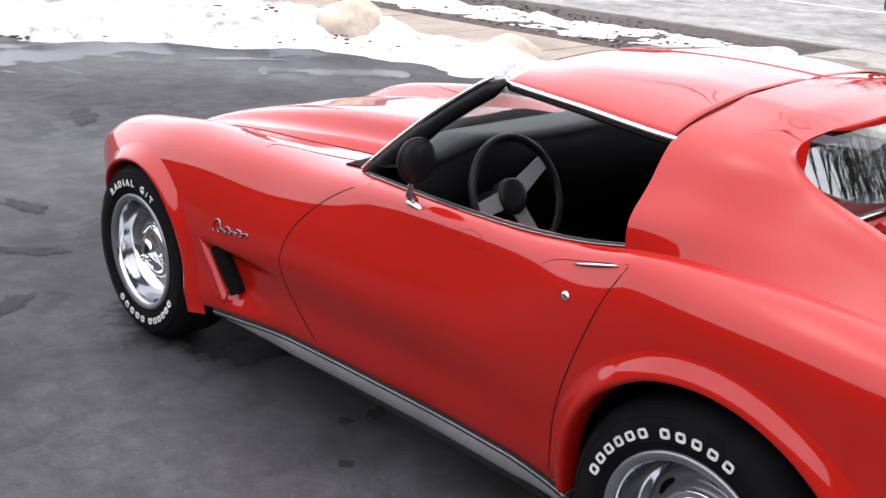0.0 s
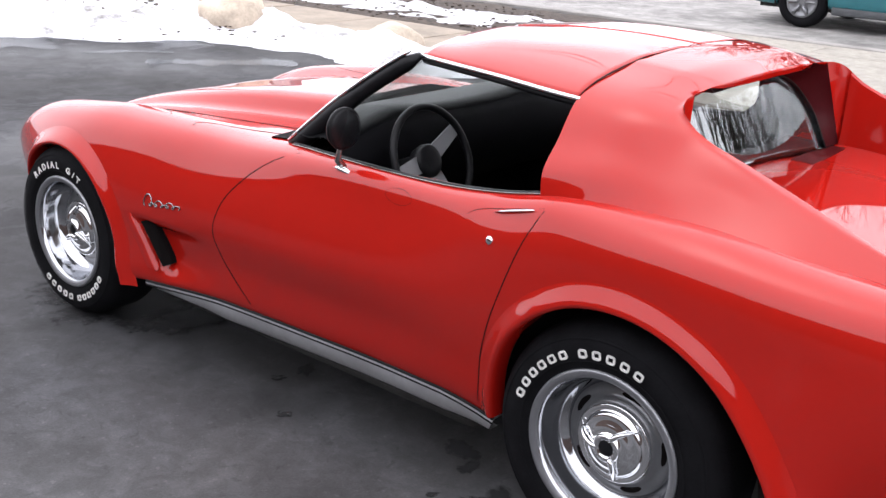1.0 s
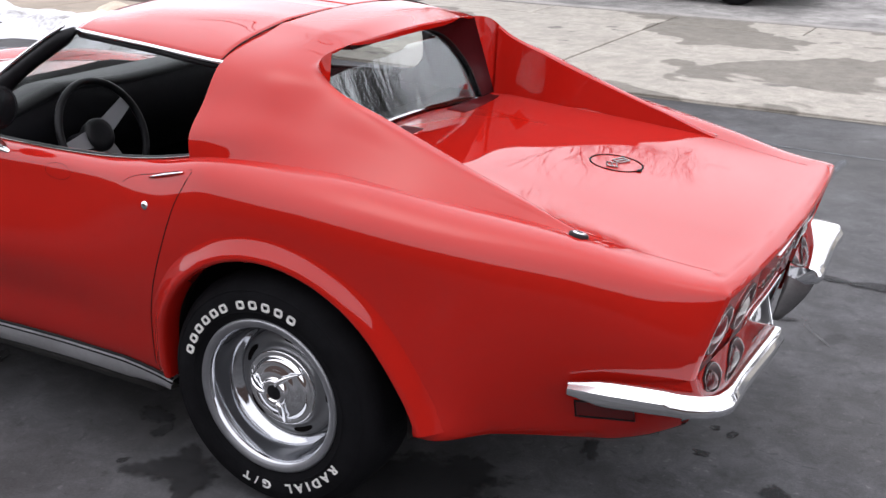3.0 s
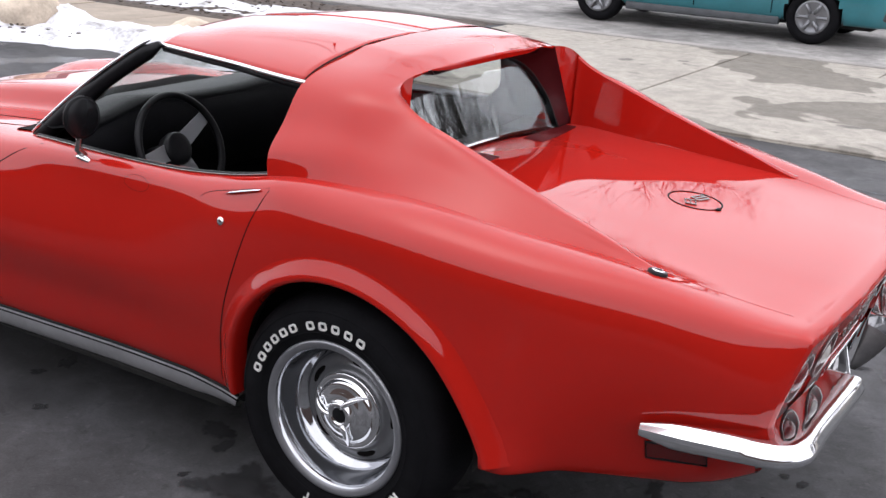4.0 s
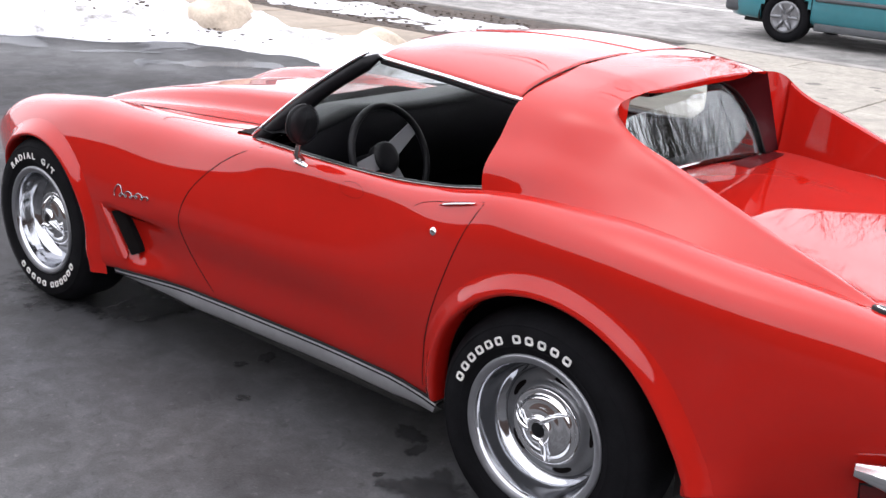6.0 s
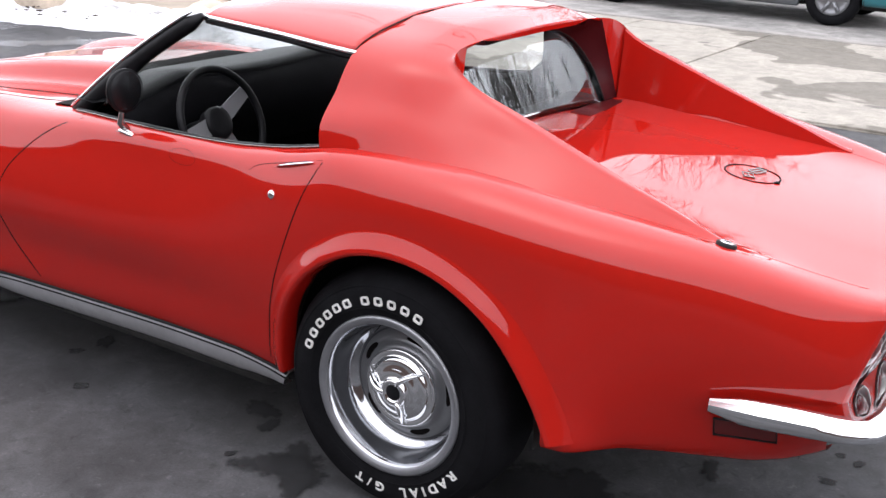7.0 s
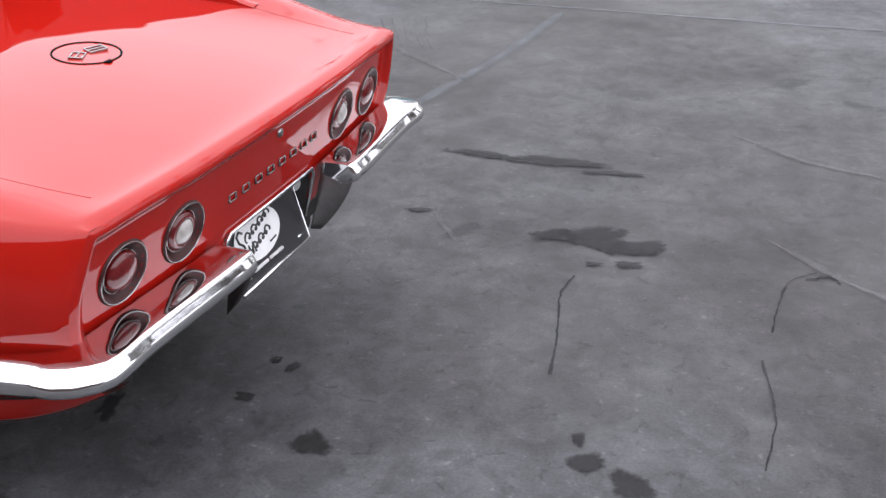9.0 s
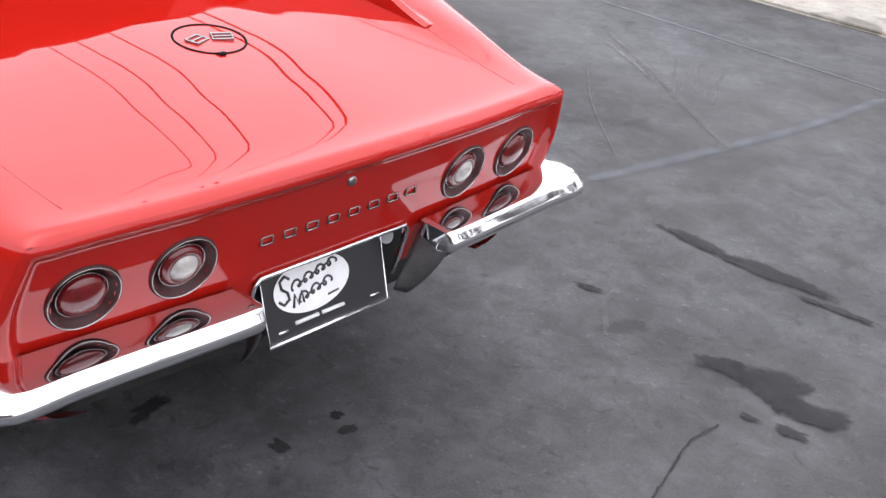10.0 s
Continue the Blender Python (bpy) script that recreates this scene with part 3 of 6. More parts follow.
# pillars and windscreen
A_FOOT, A_HEAD = Vector((1.40, .675, .865)), Vector((1.005, .52, 1.195))
for s in (1, -1):
    foot, head = Vector((A_FOOT.x, s * A_FOOT.y, A_FOOT.z)), Vector((A_HEAD.x, s * A_HEAD.y, A_HEAD.z))
    pil = part("windscreen_pillar", tube([foot.lerp(head, k) + Vector((0.012 * math.sin(k * 3.14), 0, 0.012 * math.sin(k * 3.14))) for k in np.linspace(-.05, .985, 12)], [.031] * 6 + [.026] * 5 + [.011], 10), BLACK, car)
    part("pillar_trim", tube([foot.lerp(head, k) + Vector((0.012 * math.sin(k * 3.14) + .021, s * .018, 0.012 * math.sin(k * 3.14) + .018)) for k in np.linspace(-.03, .97, 12)], .0065, 8), CHROME, pil, "bright windscreen trim")


def screen_point(u, v):
    """u across from right to left, v up."""
    y0, y1 = A_FOOT.y * u, A_HEAD.y * u
    bow = 1 - u * u
    lo = Vector((A_FOOT.x + 0.13 * bow, y0, A_FOOT.z + 0.05 * bow))
    hi = Vector((A_HEAD.x + 0.065 * bow, y1, A_HEAD.z + 0.036 * bow))
    return lo.lerp(hi, v) + Vector((.03, 0, .03)) * (4 * v * (1 - v) * .5)


ws = part("windscreen", thicken(grid([[screen_point(u, v) for u in np.linspace(-.97, .97, 25)] for v in np.linspace(-0.07, .97, 10)]), 0.005), GLASS, car, "clear curved windscreen")
ws.visible_shadow = False
part("windscreen_header", tube([screen_point(u, 1.0) + Vector((-.012, 0, -.016)) for u in np.linspace(-1, 1, 20)], .012, 8), BLACK, car)
bay = []
for u in np.linspace(-1.0, 1.0, 31):
    p = screen_point(u, -.02)
    reach = .10 + .03 * u * u
    bay.append([on_top(p.x + d, p.y)[0] + Vector((0, 0, .005)) for d in (-.05, .01, .4 * reach + .01, reach, reach + .008)])
    bay[-1][-1].z -= .008
part("wiper_bay", grid(bay), SEAM, car, "black wiper bay below the windscreen")
part("cowl_gap", tube([screen_point(u, -.03) + Vector((.02, 0, -.014)) for u in np.linspace(-1.02, 1.02, 24)], .045, 8, flat=.5), SEAM, car)

part("rear_trim", grid([[Vector((x, y, z)) for y in np.linspace(-.60, .60, 9)] for x, z in ((.20, .885), (.30, .88), (.32, .60))]), VINYL, car, "black cabin trim behind the seats")
part("headliner", grid([[Vector((x, y, 1.205 - .03 * (y / .5) ** 2)) for y in np.linspace(-.52, .52, 13)] for x in (.21, .34)]), VINYL, car)
# rear window, shelf and ledge vents
PANE_Y = pchip([(.88, .455), (1.0, .455), (1.07, .435), (1.12, .40), (1.15, .34), (1.168, .22), (1.174, .0)])


def pane_x(y, z):
    return .140 + .50 * (z - .90) - .34 * y * y


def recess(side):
    """The painted surround between the opening's rim and the glass, its shade in the colour."""
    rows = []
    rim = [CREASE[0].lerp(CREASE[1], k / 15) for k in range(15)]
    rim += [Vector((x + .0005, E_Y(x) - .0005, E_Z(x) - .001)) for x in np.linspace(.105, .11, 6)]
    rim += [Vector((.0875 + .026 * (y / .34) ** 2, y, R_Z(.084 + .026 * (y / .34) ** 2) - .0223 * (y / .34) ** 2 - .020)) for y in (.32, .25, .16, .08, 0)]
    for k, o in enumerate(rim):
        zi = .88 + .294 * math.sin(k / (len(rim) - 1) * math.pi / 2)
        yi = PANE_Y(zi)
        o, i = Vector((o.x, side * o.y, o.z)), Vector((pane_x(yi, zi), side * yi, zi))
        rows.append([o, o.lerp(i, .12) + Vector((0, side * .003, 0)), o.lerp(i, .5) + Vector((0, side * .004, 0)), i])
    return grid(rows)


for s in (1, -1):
    part("window_surround", recess(s), SURROUND_SHADE, car, "red window surround with its shade put into the colour")
    skin = [[p + Vector((0, -.022, -.010)) for p in r] for r in rows if r[0].x > .19]
    bm = grid([[Vector((p.x, p.y * s, p.z)) for p in r] for r in skin])
    part("pillar_trim_panel", bm, VINYL, car, "black cabin trim")
rw_rows = []
for v in np.linspace(0, 1, 12):
    z = .885 + .287 * math.sin(v * math.pi / 2)
    w = PANE_Y(z) + .006
    rw_rows.append([Vector((pane_x(y * w, z) + .004, y * w, z)) for y in np.linspace(-1, 1, 19)])
rear_glass = part("rear_window", thicken(grid(rw_rows), 0.005), REARGLASS, car, "upright rear window reflecting bare trees")
rear_glass.visible_shadow = False
shelf = [[Vector((pane_x(y, .905) + .007 + (.235 - pane_x(y, .905) - .007) * k, y, on_top(pane_x(y, .905) + .02, y)[0].z + .004 + .004 * k)) for y in np.linspace(-.50, .50, 21)] for k in (0, .35, .7, 1)]
part("rear_shelf", thicken(grid(shelf, flip=True), .004), VINYL, car, "black carpeted shelf behind the rear glass")
for s in (-1,):
    edge = [(.20, 1.15), (.385, 1.16), (.40, 1.10), (.41, 1.03), (.425, .985), (.47, .945), (.54, .915), (.62, .885), (.20, .87)]
    part("pillar_trim_panel", prism([Vector((x, s * (.575 + .40 * (1.16 - z)), z)) for x, z in edge], .012, (0, -s, 0)), VINYL, car, "black cabin trim", False)
for s in (1, -1):
    side = []
    for v in np.linspace(.05, .97, 20):
        z = .885 + .287 * math.sin(v * math.pi / 2)
        side.append(Vector((pane_x(PANE_Y(z), z) - .002, s * PANE_Y(z), z)))
    part("window_gasket", tube(side, .0035, 8), BLACK, rear_glass, "black rubber gasket")
for y0, y1 in ((-.50, -.24), (.05, .38)):
    bm = bmesh.new()
    for k in range(8):
        x = .030 + k * .0095
        z0, z1 = on_top(x, y0)[0].z, on_top(x, y1)[0].z
        bar = [Vector((x, y0, z0 + .0004)), Vector((x, (y0 + y1) / 2, on_top(x, (y0 + y1) / 2)[0].z + .0004)), Vector((x, y1, z1 + .0004))]
        tube(bar, .0034, 6, bm=bm)
    part("deck_vent", bm, VENTM, car, "row of dark maroon ventilation slots")

# ---- tail panel with lamps, plate and bumpers ----
ring = half[0]
ring_y = pchip(sorted([(p.z, p.y) for i, p in enumerate(ring) if i >= ICREST and i <= len(ring) - 4 and (i - ICREST) % 2 == 0]))
ring_top = pchip([(p.y, p.z) for i, p in enumerate(ring) if i <= ICREST])
LAMP_Z = 0.652


def tail_point(u, v):
    y = u * ring_y(0.455 + v * (ring[ICREST].z - 0.455))
    z = 0.455 + v * (ring_top(abs(y)) - 0.455)
    edge = min((1 - abs(u)) * 0.66, (1 - v) * 0.36)
    lip, k = max(0.0, 1 - edge / 0.018), min(1.0, max(0.0, (edge - 0.016) / 0.026))
    return Vector((tail_shift(-1.12, y, z) - 0.008 * (1 - lip * lip) + 0.020 * k * k * (3 - 2 * k), y, z))


us = [-1, -.995, -.99, -.985, -.98, -.97, -.96] + list(np.linspace(-.95, -.265, 62)) + list(np.linspace(-.23, .23, 14)) + list(np.linspace(.265, .95, 62)) + [.96, .97, .98, .985, .99, .995, 1]
vs = list(np.linspace(0, .30, 10)) + list(np.linspace(.322, .90, 30)) + [.92, .935, .95, .96, .97, .98, .985, .99, .995, 1]
LAMPS = ((.545, False), (.36, True), (-.36, True), (-.545, False))
tail = bmesh.new()
tv = [[tail.verts.new(tail_point(u, v)) for u in us] for v in vs]
for i in range(len(vs) - 1):
    for j in range(len(us) - 1):
        tail.faces.new((tv[i][j], tv[i][j + 1], tv[i + 1][j + 1], tv[i + 1][j]))
tail.normal_update()
TAIL_TREE = BVHTree.FromBMesh(tail)
cut = []
for f in tail.faces:
    c = f.calc_center_median()
    if (abs(c.y + .010) < .203 and c.z < .563) or any(math.hypot(c.y - y, c.z - LAMP_Z) < .059 for y, _ in LAMPS):
        cut.append(f)
bmesh.ops.delete(tail, geom=cut, context="FACES")


def on_tail(y, z, out=0.0):
    hit, nor, _, _ = TAIL_TREE.ray_cast(Vector((-2, y, z)), Vector((1, 0, 0)))
    nor = nor if nor.x < 0 else -nor
    return hit + nor * out, nor


bmesh.ops.recalc_face_normals(tail, faces=tail.faces)
tail_ob = part("tail_panel", tail, PAINT, car)


def text_mesh(word, size, depth):
    cu = bpy.data.curves.new("letters", "FONT")
    cu.body, cu.size, cu.extrude, cu.align_x, cu.align_y = word, size, depth, "CENTER", "CENTER"
    cu.resolution_u, cu.offset = 3, size * .022
    ob = bpy.data.objects.new("letters", cu)
    scene.collection.objects.link(ob)
    bpy.context.view_layer.update()
    me = bpy.data.meshes.new_from_object(ob.evaluated_get(bpy.context.evaluated_depsgraph_get()))
    bpy.data.objects.remove(ob)
    bpy.data.curves.remove(cu)
    bm = bmesh.new()
    bm.from_mesh(me)
    bpy.data.meshes.remove(me)
    return bm


def tail_lamp(y, clear):
    z = LAMP_Z
    p, n = on_tail(y, z)
    r = 0.066
    lamp = part("tail_lamp", lathe([(r + .002, -.002), (r + .001, .003), (r - .003, .005), (r - .006, .003), (.047, -.020), (.0, -.022)], 48), DARKLENS, car, "round lamp with a clear reversing lens" if clear else "round red tail lamp")
    part("outer_ring", lathe([(r - .0015, .003), (r - .0008, .0055), (r - .002, .0065), (r - .0035, .0055), (r - .0035, .003)], 48), RING, lamp, "thin chrome ring")
    part("inner_ring", lathe([(.0455, -.010), (.0465, -.006), (.0455, -.0045), (.0448, -.006), (.0445, -.012)], 48), RING, lamp)
    lens_r = .030 if clear else .043
    if clear:
        part("red_band", lathe([(.044, -.012), (.044, -.004), (.036, .002), (.029, .004), (.029, -.01)], 40), REDLENS, lamp)
    part("lens", lathe([(lens_r, -.01)] + [(lens_r * math.cos(a), -.004 + .018 * math.sin(a)) for a in np.linspace(0, 1.5, 8)] + [(0, .014)], 40), CLEARLENS if clear else REDLENS, lamp, "clear lens" if clear else "red domed lens")
    lamp.matrix_basis = Matrix.Translation(p) @ Vector((0, 1, 0)).rotation_difference(n).to_matrix().to_4x4()
    return lamp


for y, clear in LAMPS:
    tail_lamp(y, clear)

# lock emblem and the row of raised chrome marks
em = part("trunk_emblem", lathe([(0, .006), (.006, .006), (.010, .004), (.011, 0), (.010, -.004), (0, -.004)], 24), RING, car, "small round chrome emblem")
em.matrix_basis = Matrix.Translation(on_tail(0, .735)[0]) @ pose(0, 0, 0, 0, 0, 90)
for k in range(8):
    y = .185 - k * .375 / 7
    z = 0.655
    bm = box(-.003, .003, -.015, .015, -.009, -.0062, .0008, 1)
    box(-.003, .003, -.015, .015, .0062, .009, .0008, 1, bm)
    box(-.003, .003, -.015, -.0115, -.009, .009, .0008, 1, bm)
    box(-.003, .003, .0115, .015, -.009, .009, .0008, 1, bm)
    m = part("chrome_mark", bm, RING, car, "raised chrome badge bar")
    m.location = on_tail(y, z, .001)[0]

# plate recess
px = tail_shift(-1.12, 0, .5) + 0.014
rec = bmesh.new()
for q in (((px, .205, .565), (px, -.205, .565), (px + .085, -.175, .555), (px + .085, .175, .555)),
          ((px, .205, .455), (px, .205, .565), (px + .085, .175, .555), (px + .085, .175, .40)),
          ((px, -.205, .565), (px, -.205, .455), (px + .085, -.175, .40), (px + .085, -.175, .555)),
          ((px + .085, .175, .555), (px + .085, -.175, .555), (px + .085, -.175, .38), (px + .085, .175, .38))):
    rec.faces.new([rec.verts.new(p) for p in q])
plate_box = part("plate_recess", rec, RECESS, car, "dark recess for the number plate", False)
part("recess_trim", tube([(tail_shift(-1.12, y, z) + .006, y, z) for y, z in ((.196, .43), (.204, .47), (.205, .548), (.193, .564), (.10, .566), (0, .566), (-.10, .566), (-.193, .564), (-.205, .548), (-.204, .47), (-.196, .43))], .0045, 6), CHROME, plate_box, "bright recess trim")
plate_box.location.y = -.010


def plate_at(y, z, out=0.0):
    """Points on the plate, which leans a little."""
    k = (z - .395) / .155
    return Vector((px - .012 + .042 * k - out, y, z))


bm = bmesh.new()
prof = [plate_at(y, z) for y, z in ((.16, .395), (-.16, .395), (-.16, .55), (.16, .55))]
a = [bm.verts.new(p) for p in prof]
b = [bm.verts.new(p + Vector((.003, 0, 0))) for p in prof]
bm.faces.new(a[::-1]), bm.faces.new(b)
for i in range(4):
    bm.faces.new((a[i], a[(i + 1) % 4], b[(i + 1) % 4], b[i]))
bmesh.ops.recalc_face_normals(bm, faces=bm.faces)
plate = part("dealer_plate", bm, PLATE, car, "black dealer plate with a white oval", False)
part("plate_frame", tube([plate_at(.162, .55, .002), plate_at(.162, .393, .002), plate_at(-.162, .393, .002), plate_at(-.162, .55, .002)], .0026, 6, closed=True), CHROME, plate, "chrome plate frame")
part("frame_bar", tube([plate_at(.164, .392, .003), plate_at(-.164, .392, .003)], .0055, 6), CHROME, plate, "bright lower bar of the plate frame")
oval = bmesh.new()
oval.faces.new([oval.verts.new(plate_at(.035 + .100 * math.cos(t), .487 + .055 * math.sin(t), .0025)) for t in np.linspace(0, 2 * math.pi, 48, False)])
part("plate_oval", oval, PLATEW, plate, "white oval")


def plate_bar(pts, w, mat, out):
    bm = tube([plate_at(y, z, out) for y, z in pts], w, 6)
    part("plate_bar", bm, mat, plate)


def loops(n, step, amp, steps=14):
    """A row of hand-drawn loops: along, up."""
    return [(step * t / (2 * math.pi) - .45 * step * math.sin(t), amp * (1 - math.cos(t)) * (1.0 + .5 * math.sin(t * .53))) for t in np.linspace(0, 2 * math.pi * n, n * steps)]


plate_bar([(.085 - a, .487 + u + .22 * a) for a, u in loops(7, .0165, .0055)], .0026, PLATE, .003)
plate_bar([(.070 - a, .459 + u + .22 * a) for a, u in loops(5, .0165, .0055)], .0026, PLATE, .003)
plate_bar([(.124, .474), (.112, .464), (.098, .472), (.100, .486), (.114, .497), (.116, .512), (.103, .520), (.092, .512)], .0034, PLATE, .003)
plate_bar([(.090, .452), (.084, .478), (.076, .456), (.066, .480), (.062, .456)], .0030, PLATE, .003)
plate_bar([(.0, .452), (-.03, .455)], .0022, PLATE, .003)
plate_bar([(.09, .419), (.03, .419)], .0042, PLATEW, .001)
plate_bar([(.02, .419), (-.04, .419)], .0042, PLATEW, .001)
for y in (.125, -.125):
    plate_bar([(y + .012, .412), (y - .012, .412)], .0035, CHROME, .002)
plate.location.y = -.010
st = bmesh.new()
st.faces.new([st.verts.new((px + .036 + .019 * math.cos(t), -.1915 + .0067 * math.cos(t), .52 + .024 * math.sin(t))) for t in np.linspace(0, 2 * math.pi, 24, False)])
part("sticker", st, PLATEW, plate_box, "small pale round sticker", False)

# closing sheet in the dark underbody colour, standing for shade below the bumper
part("rear_valance", grid([[Vector((-1.0 + .03 * (y / .6) ** 2, y, z)) for y in np.linspace(-.6, .6, 13)] for z in (.36, .42, .48)]), UNDER, car)
# quarter bumpers
B_PATH = [(-.79, .772), (-.86, .757), (-.95, .733), (-1.02, .712), (-1.050, .699), (-1.064, .668), (-1.070, .60), (-1.076, .50), (-1.082, .42), (-1.088, .34), (-1.091, .29), (-1.092, .262), (-1.092, .242)]


def bumper(sign):
    pts = spline([(x, y, 0) for x, y in B_PATH], (3, 3, 3, 3, 3, 3, 3, 3, 3, 3, 3, 3))
    rows = []
    n = len(pts)
    for i, p in enumerate(pts):
        d = (pts[min(i + 1, n - 1)] - pts[max(i - 1, 0)]).normalized()
        out = Vector((d.y, -d.x, 0)) * -1
        if out.dot(Vector((p.x + .5, p.y, 0))) < 0:
            out = -out
        k = i / (n - 1)
        dep = .040 + .065 * min(1, max(0, (k - .08) / .30))
        hi = .042 + .014 * min(1, k / .35)
        zc = .527 + .019 * min(1, k / .4) - .004 * max(0, (k - .5) / .5)
        end = .55 + .45 * min(1, k / .09)
        slim = min(1.0, max(0.0, (k - .08) / .24))
        dep *= 1 + .14 * math.exp(-((k - .375) / .07) ** 2) - .10 * max(0, (k - .5) / .5)
        end *= 1 - .12 * max(0, (k - .94) / .06) ** 2
        a = .22 + .61 * min(1, max(0, (k - .10) / .30))
        prof = [(-.012, .5), (.5 * a, .505), (a, .49), (a + .05, .45), (a + .45 * (1 - a), .30), (.97, .10 + .04 * slim), (1.0, -.15 + .12 * slim), (1.0 - .012 * slim, -.44 + .22 * slim), (.97 - .04 * slim, -.56 + .20 * slim), (.88 - .06 * slim, -.66 + .20 * slim), (.55, -.74 + .16 * slim), (.22, -.80 + .18 * slim), (-.012, -.84 + .2 * slim)]
        row = [Vector((p.x, p.y, zc)) + out * (dep * o * end) + Vector((0, 0, hi * h * end)) for o, h in prof]
        rows.append(row)
    bm = grid(rows)
    bm.faces.new([bm.verts.new(p) for p in rows[0]])
    endc = [bm.verts.new(p) for p in rows[-1]]
    bm.faces.new(endc)
    bmesh.ops.remove_doubles(bm, verts=bm.verts, dist=1e-5)
    bmesh.ops.recalc_face_normals(bm, faces=bm.faces)
    return bm if sign > 0 else mirror(bm)


for s in (1, -1):
    b = part("rear_bumper", bumper(s), CHROME, car, "chrome quarter bumper")
    crisp(b, 50)
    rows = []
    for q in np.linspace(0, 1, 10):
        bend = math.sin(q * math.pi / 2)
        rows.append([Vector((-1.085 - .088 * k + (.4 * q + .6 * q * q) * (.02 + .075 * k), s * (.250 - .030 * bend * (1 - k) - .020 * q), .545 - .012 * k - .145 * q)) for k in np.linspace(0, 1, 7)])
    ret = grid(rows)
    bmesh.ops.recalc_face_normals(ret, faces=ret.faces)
    part("bumper_return", thicken(ret, .003), DARK_REFLECT, b, "chrome tongue curving down from the bumper end, toned dark for its reflection")
    under = [(-1.03, .66, .50), (-1.06, .55, .492), (-1.07, .46, .488), (-1.075, .38, .488)]
    part("bumper_bracket", tube([(x + .05, s * y, z - .02) for x, y, z in under], .02, 8), UNDER, b)
    # side marker under the bumper's tip
    rows = [[on_side(x, z, .004)[0] for z in np.linspace(.428, .474, 4)] for x in np.linspace(-.93, -.795, 8)]
    mk = grid(rows)
    bmesh.ops.recalc_face_normals(mk, faces=mk.faces)
    thicken(mk, .006)
    if s < 0:
        mk = mirror(mk)
    lamp = part("side_marker", mk, AMBER, car, "dark red side marker lamp", False)
    loop = [on_side(x, z, .004)[0] for x, z in ((-.93, .427), (-.86, .427), (-.795, .427), (-.795, .475), (-.86, .475), (-.93, .475))]
    part("marker_rim", tube([(p.x, p.y * s, p.z) for p in loop], .003, 6, True), BLACK, lamp)

